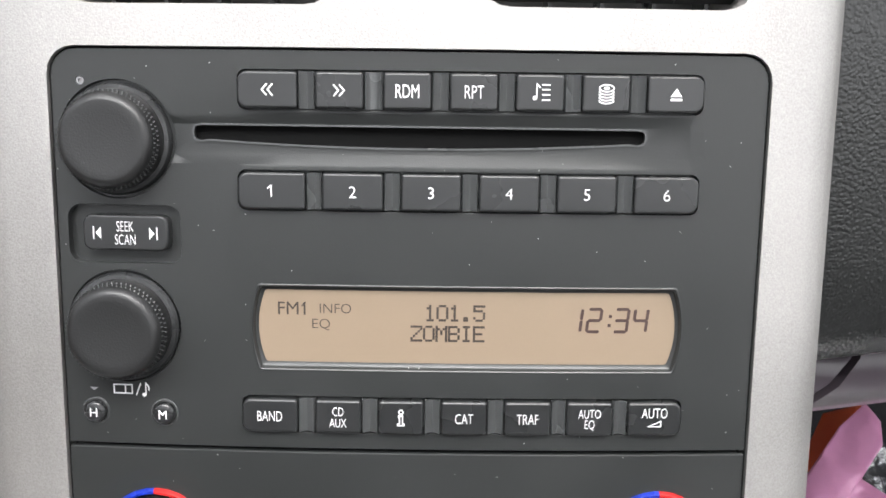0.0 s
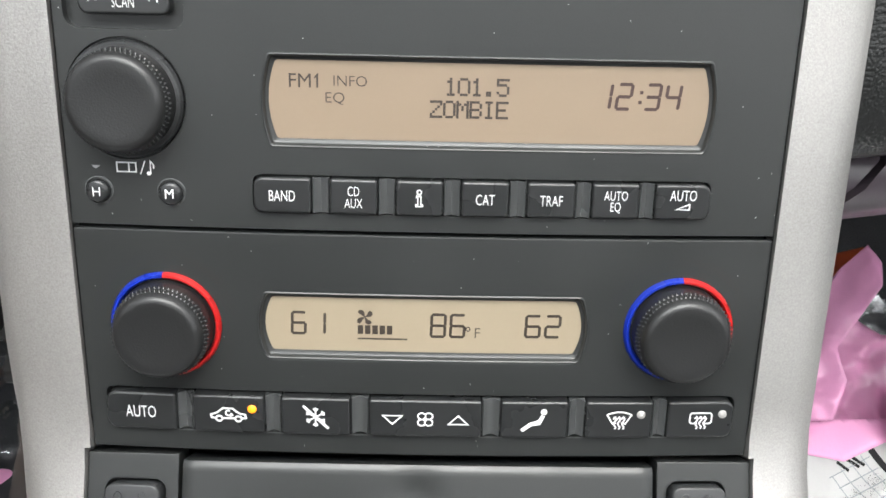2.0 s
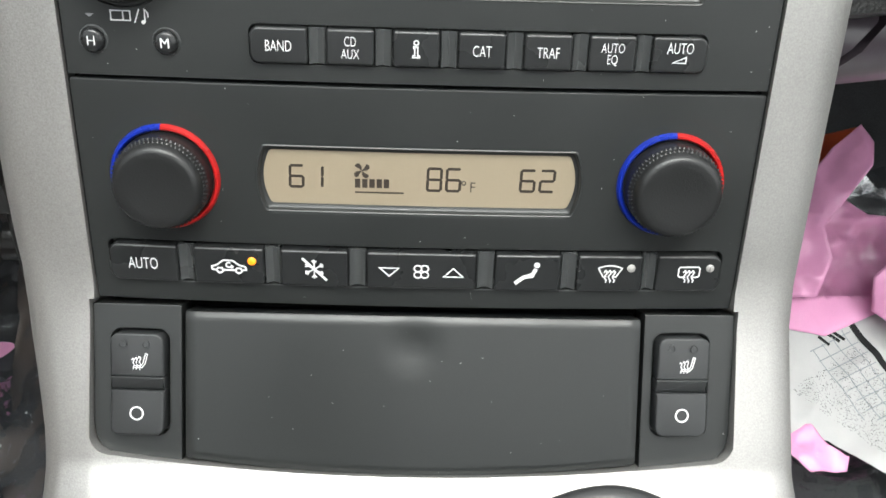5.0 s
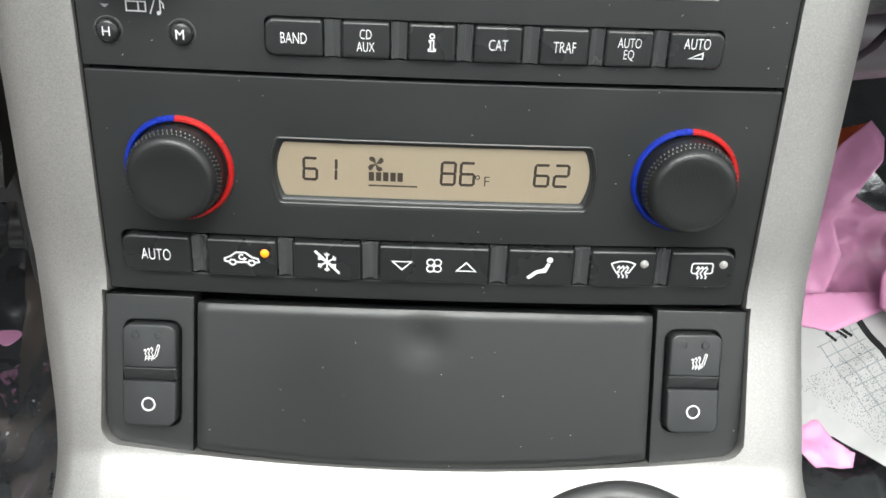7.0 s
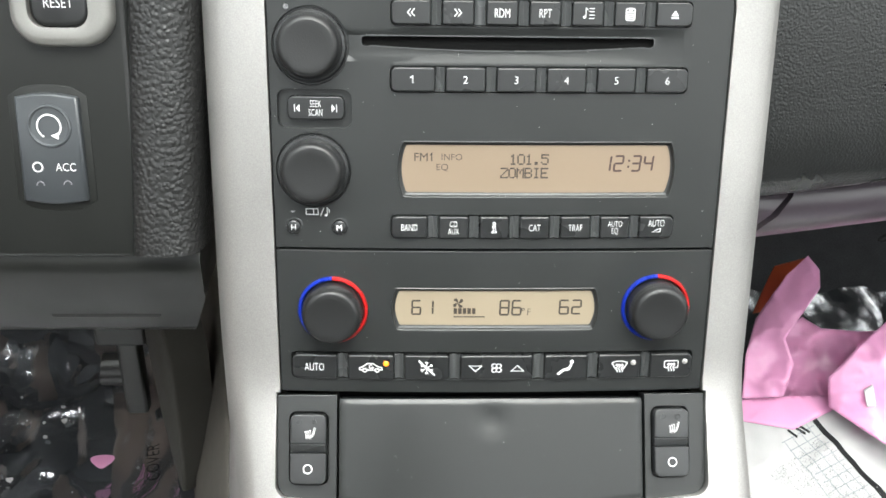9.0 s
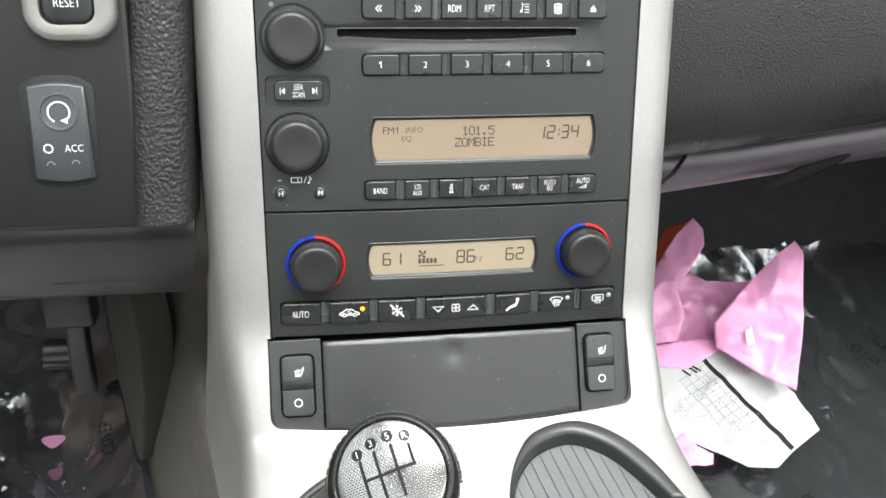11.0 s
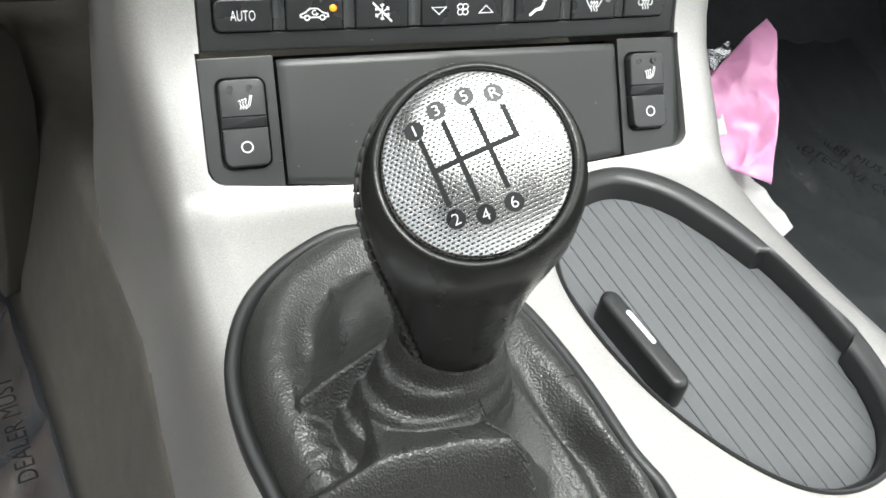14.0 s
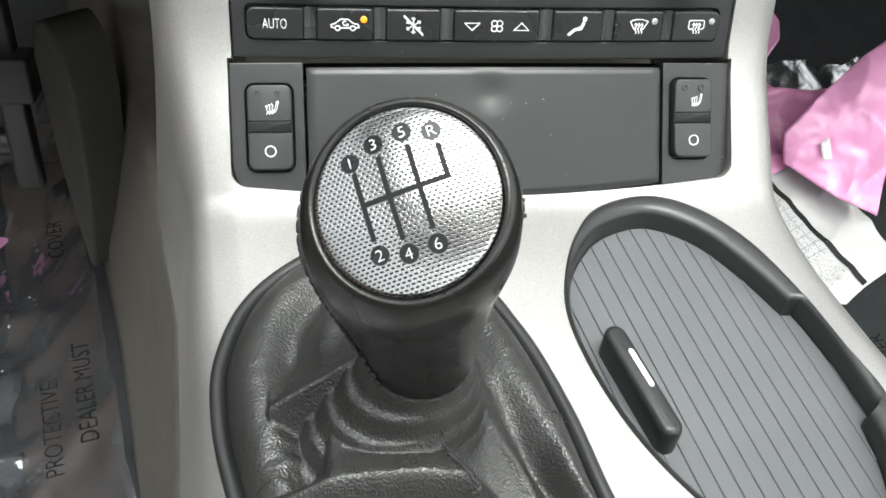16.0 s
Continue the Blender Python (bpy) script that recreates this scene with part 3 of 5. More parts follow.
def playlist_mark():
    bm = strokes([[(-1.0, -1.3), (-1.0, 2.4), (-0.1, 1.5)], *[[(0.5, y), (2.6, y)] for y in (2.2, 0.9, -0.5, -1.9)]], 0.34)
    return solid([circle(-1.55, -1.4, 0.62, 12)], bm=bm)


def disc_stack_mark():
    bm = strokes([arc(0, 1.5, 2.0, 0, 342, 19, 0.95), arc(0, 1.5, 0.6, 0, 330, 11, 0.3), *[arc(0, y, 2.0, 180, 360, 10, 0.85) for y in (0.6, -0.2, -1.0, -1.8)]], 0.36, closed=(0, 1))
    return bm


def info_mark():
    return strokes([circle(0, 1.85, 0.62, 14), [(-0.75, 0.75), (0.45, 0.75), (0.45, -1.7), (0.95, -1.7), (0.95, -2.2), (-0.95, -2.2), (-0.95, -1.7), (-0.40, -1.7), (-0.40, 0.3), (-0.75, 0.3)]], 0.30, closed=(0, 1))


def volume_mark():
    return strokes([[(-1.9, -2.1), (1.9, -2.1), (1.9, -0.5)]], 0.3, closed=(0,))


def car_mark():
    body = [(-2.9, -0.95), (-3.9, -0.85), (-4.0, -0.1), (-2.7, 0.35), (-1.3, 1.5), (0.9, 1.5), (2.4, 0.35), (3.8, 0.0), (4.0, -0.8), (3.0, -0.95)]
    bm = strokes([body, [(1.5, -0.95), (-1.4, -0.95)], arc(-2.15, -0.95, 0.75, 180, 360, 8), arc(2.25, -0.95, 0.75, 180, 360, 8), [(-2.9, -0.95), (-2.6, -0.45), (-1.7, -0.45), (-1.4, -0.95)], [(1.5, -0.95), (1.8, -0.45), (2.7, -0.45), (3.0, -0.95)]], 0.36)
    return strokes([arc(0.0, 0.35, 0.62, 60, 285, 8), [(0.1, -0.22), (0.9, -0.10)], [(0.55, 0.22), (0.95, -0.10), (0.5, -0.45)]], 0.30, bm=bm)


def snow_mark():
    lines = []
    for k in range(6):
        a = radians(60 * k + 30)
        c, s = math.cos(a), math.sin(a)
        lines.append([(0.5 * c, 0.5 * s), (2.6 * c, 2.6 * s)])
        for side in (-1, 1):
            b = a + side * 0.75
            lines.append([(1.7 * c, 1.7 * s), (1.7 * c + 0.8 * math.cos(b), 1.7 * s + 0.8 * math.sin(b))])
    bm = strokes(lines, 0.34)
    return strokes([[(-3.0, 2.9), (3.1, -3.0)]], 0.62, bm=bm)


def fan_mark(r=1.0):
    bm = bmesh.new()
    for k in range(4):
        a = 90 * k + 45
        cx, cy = 1.35 * r * math.cos(radians(a)), 1.35 * r * math.sin(radians(a))
        strokes([arc(cx, cy, 1.05 * r, a - 200, a + 110, 12, 0.95 * r)], 0.36, bm=bm)
    return bm


def fan_row_mark():
    bm = fan_mark(1.05)
    strokes([[(-12.2, 1.0), (-6.6, 1.0), (-9.4, -1.6)], [(6.6, -1.5), (12.2, -1.5), (9.4, 1.2)]], 0.36, bm=bm, closed=(0, 1))
    return bm


def seat_person_mark():
    bm = strokes([[(1.9, 1.1), (1.1, -0.7), (-0.9, -1.0), (-2.9, -2.6)]], 0.95)
    strokes([[(1.5, 0.2), (0.2, -0.5)]], 0.5, bm=bm)
    return solid([circle(2.2, 2.35, 0.78, 14)], bm=bm)


def wavy(x, y0, y1):
    return [(x + 0.35 * math.sin(i * 1.5), y0 + (y1 - y0) * i / 6) for i in range(7)]


def screen_mark(curved):
    if curved:
        lines = [[*arc(0, -4.4, 6.9, 118, 62, 10), (1.7, -0.9), (0.9, -0.7)], [(-3.24, 1.69), (-1.7, -0.9), (-0.9, -0.7)]]
    else:
        lines = [[(-0.9, -0.9), (-2.4, -0.9), (-2.9, -0.5), (-2.9, 1.7), (-2.5, 2.1), (2.5, 2.1), (2.9, 1.7), (2.9, -0.5), (2.4, -0.9), (0.9, -0.9)]]
    lines += [wavy(x, 0.9, -2.4) for x in (-1.1, 0.0, 1.1)]
    lines += [[(x - 0.45, 0.5), (x, 1.1), (x + 0.45, 0.5)] for x in (-1.1, 0.0, 1.1)]
    return strokes(lines, 0.32)


def seat_heat_mark():
    """A seat with three wavy lines."""
    lines = [[(2.5, 3.0), (3.1, 2.8), (2.2, -0.6), (1.2, -1.7), (-1.4, -1.7)], [(2.5, 3.0), (1.5, -0.4), (0.9, -1.1), (-1.4, -1.1)]]
    for k, x in enumerate((0.35, -0.75, -1.85)):
        lines.append([(x, 1.9 - k * 0.35), (x + 0.45, 1.1 - k * 0.3), (x + 0.05, 0.3 - k * 0.2), (x + 0.45, -0.7)])
    lines += [[(x - 0.35, 1.5 - k * 0.35), (x, 2.0 - k * 0.35), (x + 0.45, 1.6 - k * 0.35)] for k, x in enumerate((0.35, -0.75, -1.85))]
    lines += [[(x + 0.45, -0.7), (x + 0.1, -2.3)] for x in (0.35, -0.75, -1.85)]
    return strokes(lines, 0.27)


# radio
radio = thing("car_radio", STACK, "charcoal plastic car radio with amber display set in the silver stack", "radio")
ROW_TOP = [(-47.3, -30.7), (-25.7, -12.4), (-6.9, 6.3), (11.4, 24.6), (29.6, 42.9), (47.9, 61.1), (66.0, 81.9)]
ROW_NUM = [(-47.7, -28.7), (-24.0, -6.9), (-1.9, 14.9), (19.9, 36.8), (41.8, 58.5), (63.5, 81.9)]
ROW_BOT = [(-47.8, -31.7), (-26.5, -13.2), (-8.1, 5.0), (10.1, 23.4), (28.5, 42.0), (46.7, 60.0), (64.6, 80.3)]
bays = [row_recess(-0.0473, 0.0819, 0.0993, 0.1096), row_recess(-0.0477, 0.0819, 0.0712, 0.0818), row_recess(-0.0478, 0.0803, 0.0058, 0.0160)]
slot_pts = [(-60.5, 94.4), (-60.5, 90.6), (-58, 90.0), *[(-56 + 118 * i / 10, 90.4 - 1.9 * (1 - (2 * i / 10 - 1) ** 2)) for i in range(11)], (64, 90.0), (66.6, 90.6), (66.6, 94.2), (64, 94.6), (-58, 94.8)]
slot_pts = filleted(slot_pts, 1.9)
bays.append(prism([(x / 1000, y / 1000) for x, y in slot_pts], -0.012, 0.01))
groove = bmesh.new()
g_pts = outline(-0.075, 0.0835, 0.0830, 0.0980, 0.004)
rings(groove, [[(x, y, -0.0011) for x, y in shrunk(g_pts, 0.003)], [(x, y, 0.0001) for x, y in g_pts], [(x, y, 0.01) for x, y in g_pts]])
bays.append(groove)
bays.append(block(-0.0975, 0.0548, -0.0648, 0.0717, -0.0028, 0.01, 0.004))
bays.append(prism(bowed_outline(-0.0432, 0.0258, 0.0779, 0.0478, 0.0017, 0.003), -0.006, 0.01))
bays += [lathe([(0.0166, -0.0016), (0.0174, 0.01)], 48) for _ in range(2)]
for bm, v in zip(bays[-2:], (0.0902, 0.0362)):
    bmesh.ops.translate(bm, verts=bm.verts, vec=(-0.0823, v, 0))
hole = lathe([(0.0012, -0.003), (0.0012, 0.01)], 20)
bmesh.ops.translate(hole, verts=hole.verts, vec=(-0.0922, 0.1064, 0))
bays.append(hole)
part("face_plate", face_plate(-0.1004, 0.0006, 0.1004, 0.1152, 0.0072, 0.016, bays, PANEL), PANEL, radio)
lining = prism([(x / 1000, y / 1000) for x, y in slot_pts], -0.0118, -0.0030)
part("slot_lining", bent(to_mesh("slot_lining", lining, BLACK)), BLACK, radio, "black felt disc slot")
# lighter outline stands in for the highlight along the slot's edge
bm = strokes(fine_outline(slot_pts), 0.55, 0.0005, closed=(0,))
part("slot_highlight", placed(bm, 0, 0, -0.0011), RIB, radio)
pin = lathe([(0.0011, -0.003), (0.0011, -0.0004), (0.0006, -0.0003), (0.0005, -0.001)], 16)
part("reset_pin", pin, GREY_PRINT, radio, at=Matrix.Translation((-0.0922, 0.1064, -BULGE * 0.0922 ** 2)))
bm = bmesh.new()
seal = outline(-0.1011, -0.0703, 0.1011, 0.1159, 0.0079)
rings(bm, [[(x, y, w) for x, y in pts] for pts, w in ((seal, -0.02), (seal, -0.0010), (shrunk(seal, 0.0022), -0.0010), (shrunk(seal, 0.0022), -0.02))], False, False)
part("gasket", bent(to_mesh("gasket", bm, BLACK)), BLACK, radio, "black gasket in the gap round the unit")
top_marks = [chevrons(-1), chevrons(1), None, None, playlist_mark(), disc_stack_mark(), eject_mark()]
for i, ((a, b), mark, text) in enumerate(zip(ROW_TOP, top_marks, (None, None, "RDM", "RPT", None, None, None))):
    push_button(radio, a / 1000, 0.0994, b / 1000, 0.1095, text, mark, 0.0038, first=i == 0, last=i == 6)
for i, (a, b) in enumerate(ROW_NUM):
    push_button(radio, a / 1000, 0.0713, b / 1000, 0.0817, str(i + 1), strokes([[(-1.0, 0.8), (0.0, 1.6)]], 0.40) if i == 0 else None, 0.0034, 1.0, first=i == 0, last=i == 5)
for i, ((a, b), text) in enumerate(zip(ROW_BOT, ("BAND", "CD\nAUX", None, "CAT", "TRAF", "AUTO\nEQ", "AUTO\n"))):
    push_button(radio, a / 1000, 0.0059, b / 1000, 0.0159, text, info_mark() if i == 2 else volume_mark() if i == 6 else None,
                0.0032 if i not in (1, 5) else 0.0028, first=i == 0, last=i == 6)
for row, v0, v1 in ((ROW_TOP, 0.0993, 0.1096), (ROW_NUM, 0.0712, 0.0818), (ROW_BOT, 0.0058, 0.0160)):
    for (a, b), (c, d) in zip(row, row[1:]):
        rib(radio, (b + c) / 2000, v0, v1, (c - b) / 1000 - 0.0005)
dial(radio, -0.0823, 0.0902, 0.0140, 0.0105)
dial(radio, -0.0823, 0.0362, 0.0143, 0.0105)
seek = push_button(radio, -0.0929, 0.0586, -0.0681, 0.0689, "SEEK\nSCAN", None, 0.0031, 0.56, first=True, last=True, proud=0.0012)
part("symbol", placed(strokes([[(-9.2, -1.7), (-9.2, 1.7)], [(9.2, -1.7), (9.2, 1.7)]], 0.3, bm=solid([[(-8.6, 0), (-7.0, 1.7), (-7.0, -1.7)], [(8.6, 0), (7.0, -1.7), (7.0, 1.7)]])), -0.0805, 0.0637, 0.0012), PRINT, seek)
for u, v, text in ((-0.0918, 0.0105, "H"), (-0.0712, 0.0105, "M")):
    small = part("button", lathe([(0.0032, -0.003), (0.0032, 0.0012), (0.0030, 0.0017), (0.0026, 0.0020), (0.0018, 0.0022), (0.0001, 0.0023)], 32), BUTTON, radio, at=Matrix.Translation((u, v, -BULGE * u * u)))
    part("ring", lathe([(0.0042, -0.001), (0.0041, 0.0003), (0.0037, 0.0004), (0.0034, -0.0006)], 32, cap_first=False, cap_last=False), RIB, small)
    part("lettering", lettering(text, 0.0028, 0.95, thick=0.0024), PRINT, small)
part("symbol", placed(strokes([[(-5, -1.3), (0.4, -1.3), (0.4, 1.3), (-5, 1.3)], [(-1.6, -1.3), (-1.6, 1.3)], [(1.6, -1.8), (3.0, 1.8)], [(4.5, -1.6), (4.5, 1.9), (5.4, 0.8), (5.4, -0.2)]], 0.35,
                              bm=solid([circle(4.0, -1.6, 0.6, 10)]), closed=(0,)), -0.0812, 0.0173, 0.0), PRINT, radio)
part("emblem", placed(solid([[(-1.3, 0.4), (1.3, 0.4), (0.2, -0.5), (-0.2, -0.5)]]), -0.0922, 0.0172, 0.0), GREY_PRINT, radio)
main_screen = display(radio, -0.0432, 0.0264, 0.0779, 0.0478, LCD_AMBER, 0.0019, 0.0021)
bm = bmesh.new()
lettering("FM1", 0.0039, 1.0, -0.0332, 0.0423, bm=bm)
strokes([[(-30.5, 43.1), (-29.6, 44.1)]], 0.4, bm=bm)
lettering("INFO", 0.0030, 1.0, -0.0209, 0.0424, bm=bm)
lettering("EQ", 0.0030, 1.05, -0.0251, 0.0376, bm=bm)
part("display_text", placed(bm, 0, 0, -0.0017), LCD_INK, main_screen)
part("display_text", placed(dot_text("101.5", 4.8, 39.0, 0.70, 3.55, dot_text("ZOMBIE", 0.9, 32.9, 0.69, 3.62, bmesh.new())), 0, 0, -0.0017), LCD_INK, main_screen)
bm = bmesh.new()
segment_digits("12:34", 46.4, 36.3, 3.7, 6.7, 5.6, bm, 0.10, 0.9)
part("display_text", placed(bm, 0, 0, -0.0017), LCD_RED, main_screen)

# climate unit
climate = thing("climate_control", STACK, "charcoal plastic climate control with two knobs and tan display", "climate control")
ROW_AIR = [(-94.9, -73.7), (-68.6, -47.1), (-42.0, -21.3), (-15.7, 18.1), (23.9, 44.2), (49.5, 69.8), (74.5, 94.8)]
bays = [row_recess(-0.0949, 0.0948, -0.0630, -0.0506), prism(bowed_outline(-0.0464, -0.0374, 0.0468, -0.0201, 0.0017, 0.003), -0.006, 0.01)]
part("face_plate", face_plate(-0.1006, -0.0704, 0.1006, -0.0006, 0.0010, 0.014, bays, PANEL), PANEL, climate)
for i, ((a, b), mark) in enumerate(zip(ROW_AIR, (None, scaled(car_mark(), 1.32), scaled(snow_mark(), 1.18), scaled(fan_row_mark(), 1.05), scaled(seat_person_mark(), 1.22), scaled(screen_mark(True), 1.15), scaled(screen_mark(False), 1.15)))):
    key = push_button(climate, a / 1000, -0.0629, b / 1000, -0.0509, "AUTO" if i == 0 else None, mark, 0.0040, 0.60, first=i == 0, last=i == 6)
    if i in (1, 5, 6):
        u = (b - 3.6) / 1000
        led = part("indicator_lamp", lathe([(0.0013, -0.001), (0.0013, 0.0002), (0.0008, 0.0006), (0.0001, 0.0007)], 20), AMBER_LED if i == 1 else LED_OFF, key,
                   "lit amber indicator" if i == 1 else "", at=Matrix.Translation((u, -0.0549, 0.0021 - BULGE * u * u)))
for (a, b), (c, d) in zip(ROW_AIR, ROW_AIR[1:]):
    rib(climate, (b + c) / 2000, -0.0628, -0.0507, (c - b) / 1000 - 0.0005)
for u, v in ((-0.0751, -0.0292), (0.0752, -0.0281)):
    knob = dial(climate, u, v, 0.0139, 0.0118, skirt=False)
    for a0, mat, colour in ((90, BLUE, "blue"), (-90, RED, "red")):
        bm = bmesh.new()
        loops = []
        for i in range(33):
            a = radians(a0 + 180 * i / 32)
            loops.append([((0.0152 + 0.0010 * math.cos(t)) * math.cos(a), (0.0152 + 0.0010 * math.cos(t)) * math.sin(a), 0.0004 + 0.0016 * math.sin(t)) for t in (0, 0.6, 1.2, 1.9, 2.5, 3.14, 4.7)])
        rings(bm, loops)
        part("temperature_ring", bm, mat, knob, f"{colour} half ring")
air_screen = display(climate, -0.0464, -0.0368, 0.0468, -0.0201, LCD_TAN, 0.0019, 0.0021)
bm = bmesh.new()
segment_digits("61", -38.6, -31.5, 3.9, 6.6, 5.7, bm, 0.03, 0.85)
segment_digits("86", 2.4, -31.7, 4.0, 6.9, 5.7, bm, 0.03, 0.85)
segment_digits("62", 30.3, -31.4, 4.1, 6.6, 5.9, bm, 0.03, 0.85)
lettering("F", 0.0034, 0.95, 0.0160, -0.0304, bm=bm)
strokes([circle(13.3, -29.2, 0.6, 10)], 0.3, bm=bm, closed=(0,))
solid([[(-19.2 + 2.15 * i, -31.3), (-17.6 + 2.15 * i, -31.3), (-17.6 + 2.15 * i, -28.5), (-19.2 + 2.15 * i, -28.5)] for i in range(5)], bm=bm)
solid([[(-19.2, -33.0), (-4.6, -33.0), (-4.6, -32.5), (-19.2, -32.5)]], bm=bm)
for k in range(4):                                     # fan blades
    blade = [(0.05, -0.1), (0.8, 0.05), (1.6, 0.15), (2.3, 0.8), (2.2, 1.7), (1.5, 2.1), (1.0, 1.6), (0.7, 0.9), (0.2, 0.4)]
    c, s_ = math.cos(radians(90 * k)), math.sin(radians(90 * k))
    solid([[(-17.1 + x * c - y * s_, -26.0 + x * s_ + y * c) for x, y in blade]], bm=bm)
part("display_text", placed(bm, 0, 0, -0.0017), LCD_INK, air_screen)


# ---- row below: seat switches and lidded bin ----
def seat_switch(side):
    plate = thing("seat_heater_switch", LOWER_STACK, "black plastic plate with a heated seat rocker beside the bin lid", "switch", "seat heater switches")
    s = side
    inner, outer = (0.0730 if side > 0 else 0.0742), 0.1026
    pts = [(inner, -0.0010), (inner, -0.0518)] + [(0.0950 + 0.0072 * math.sin(radians(a)), -0.0418 - 0.0078 * math.cos(radians(a))) for a in (0, 20, 40, 60, 80)] + [(outer, -0.040), (outer, -0.0010)]
    pts = [(s * x, y) for x, y in pts]
    if area_sign(pts) < 0:
        pts = pts[::-1]
    u0, u1 = (0.0770, 0.0938) if s > 0 else (-0.0960, -0.0790)
    v0, v1 = (-0.0400, -0.0080) if s > 0 else (-0.0424, -0.0098)
    well = block(u0 - 0.0008, v0 - 0.0008, u1 + 0.0008, v1 + 0.0008, -0.005, 0.01, 0.0036)
    me = bent(cut(prism(pts, -0.012, 0.0), [well], PANEL, bevel=0.0006))
    part("plate", me, PANEL, plate)
    mid = (v0 + v1) / 2 + 0.0004
    uc = (u0 + u1) / 2
    for name, a, b, tilt in (("upper_key", mid + 0.0020, v1, 1), ("lower_key", v0, mid - 0.0024, -1)):
        r_top, r_foot = (0.0030, 0.0003) if tilt > 0 else (0.0003, 0.0030)
        shape = [p for p in outline(u0, a, u1, b, r_top) if p[1] > (a + b) / 2] + [p for p in outline(u0, a, u1, b, r_foot) if p[1] < (a + b) / 2]
        shape.sort(key=lambda p: math.atan2(p[1] - (a + b) / 2, p[0] - uc))
        bm = prism(shape, -0.004, 0.0030, 0.0007)
        for v in bm.verts:
            v.co.z += (0.0010 * tilt * (v.co.y - mid) / 0.016 if v.co.z > 0 else 0) - BULGE * v.co.x ** 2
        key = part(name, bm, ROCKER, plate)
        top = 0.0030 + 0.0010 * tilt * ((a + b) / 2 - mid) / 0.016 + 0.0003
        if tilt > 0:
            mark = seat_heat_mark()
            for v in mark.verts:
                v.co.x, v.co.y = v.co.x * 0.95, v.co.y * 0.95
            part("symbol", placed(mark, uc + 0.0006, (a + b) / 2 - 0.0022, top), PRINT, key)
            for du in (-0.0042, 0.0030):
                part("indicator_lamp", lathe([(0.0013, 0.0), (0.0013, 0.0003), (0.0009, 0.0003), (0.0008, 0.0001), (0.0001, 0.0001)], 16), ROCKER, key, at=Matrix.Translation((uc + du, b - 0.0034, top + 0.0002 - BULGE * uc * uc)))
        else:
            part("symbol", placed(strokes([circle(0, 0, 2.0, 24)], 0.5, closed=(0,)), uc, (a + b) / 2, top), PRINT, key)
    bm = block(u0, mid - 0.0023, u1, mid + 0.0019, -0.004, 0.0026, 0.0003, 0.0006)
    for v in bm.verts:
        v.co.z += (0.0007 * (v.co.y - mid) / 0.002 if v.co.z > 0 else 0) - BULGE * v.co.x ** 2
    part("middle_bar", bm, ROCKER, plate)
    return plate


seat_switch(-1)
seat_switch(1)
bin_lid = thing("storage_bin", LOWER_STACK, "matt black bin lid with a round thumb dimple", "storage bin")
bm = bmesh.new()
nu, nv = 74, 30
rows = []
for j in range(nv + 1):
    row = []
    for i in range(nu + 1):
        u = -0.0730 + 0.1448 * i / nu
        foot = -0.0504 - 0.0042 * (1 - (u / 0.073) ** 2)
        v = foot + (-0.0030 - foot) * j / nv
        edge = min(i, nu - i) * 0.146 / nu, min(j, nv - j) * 0.0016
        w = 0.0006 - sum(0.0009 * max(0.0, 1 - e / 0.0018) ** 2 for e in edge)
        r = math.hypot(u + 0.0007, v + 0.0128)
        w -= 0.0012 * math.exp(-(r / 0.0056) ** 4) + 0.0003 * math.exp(-((r - 0.0075) / 0.0018) ** 2)
        row.append((u, v, w - BULGE * u * u))
    rows.append(row)
front = [[bm.verts.new(p) for p in row] for row in rows]
for a, b in zip(front, front[1:]):
    for i in range(nu):
        bm.faces.new((a[i], a[i + 1], b[i + 1], b[i]))
rim = front[0] + [r[-1] for r in front[1:]] + front[-1][-2::-1] + [r[0] for r in front[-2:0:-1]]
back = [bm.verts.new((v.co.x, v.co.y, v.co.z - 0.012)) for v in rim]
for i in range(len(rim)):
    k = (i + 1) % len(rim)
    bm.faces.new((rim[k], rim[i], back[i], back[k]))
part("lid", bm, PANEL, bin_lid, angle=50)
part("back", block(-0.0700, -0.048, 0.0700, -0.004, -0.030, -0.0125, 0.002), DARK, bin_lid)

# added black filler: gives the gap above the lid its shade
bm = block(-0.1000, -0.0050, 0.1000, 0.0000, -0.034, -0.0135, 0.001)
part("gap_filler", bent(to_mesh("gap_filler", bm, BLACK)), BLACK, bin_lid, "added black bar that keeps the gap above the lid dark")


# ---- console: gear lever and cup holder ----
def tube_ring(points, rise, inset, width, name, mat, parent):
    """A rounded moulding that follows an outline on the console."""
    bm = bmesh.new()
    prof = [(0.0, -0.004), (0.0, rise * 0.55), (width * 0.18, rise * 0.9), (width * 0.4, rise), (width * 0.65, rise * 0.85), (width * 0.88, rise * 0.3), (width, -0.003), (width, -0.012)]
    loops = [[(x, y, console_z(y) + dz) for x, y in ring_loop(points, inset + d)] for d, dz in prof]
    rings(bm, loops, False, False)
    return part(name, bm, mat, parent, angle=50)


KNOB_AT = Vector((-0.0476, 0.0188, 0.5663))
KNOB_N = Vector((-0.3471, -0.5698, 0.7449)).normalized()
KNOB_X = Vector((0.9066, -0.0005, 0.4220))
KNOB_X = (KNOB_X - KNOB_N * KNOB_X.dot(KNOB_N)).normalized()
COLLAR = Vector((-0.0379, 0.0365, 0.4904))
AXIS = Vector((-0.02, -0.17, 0.985)).normalized()


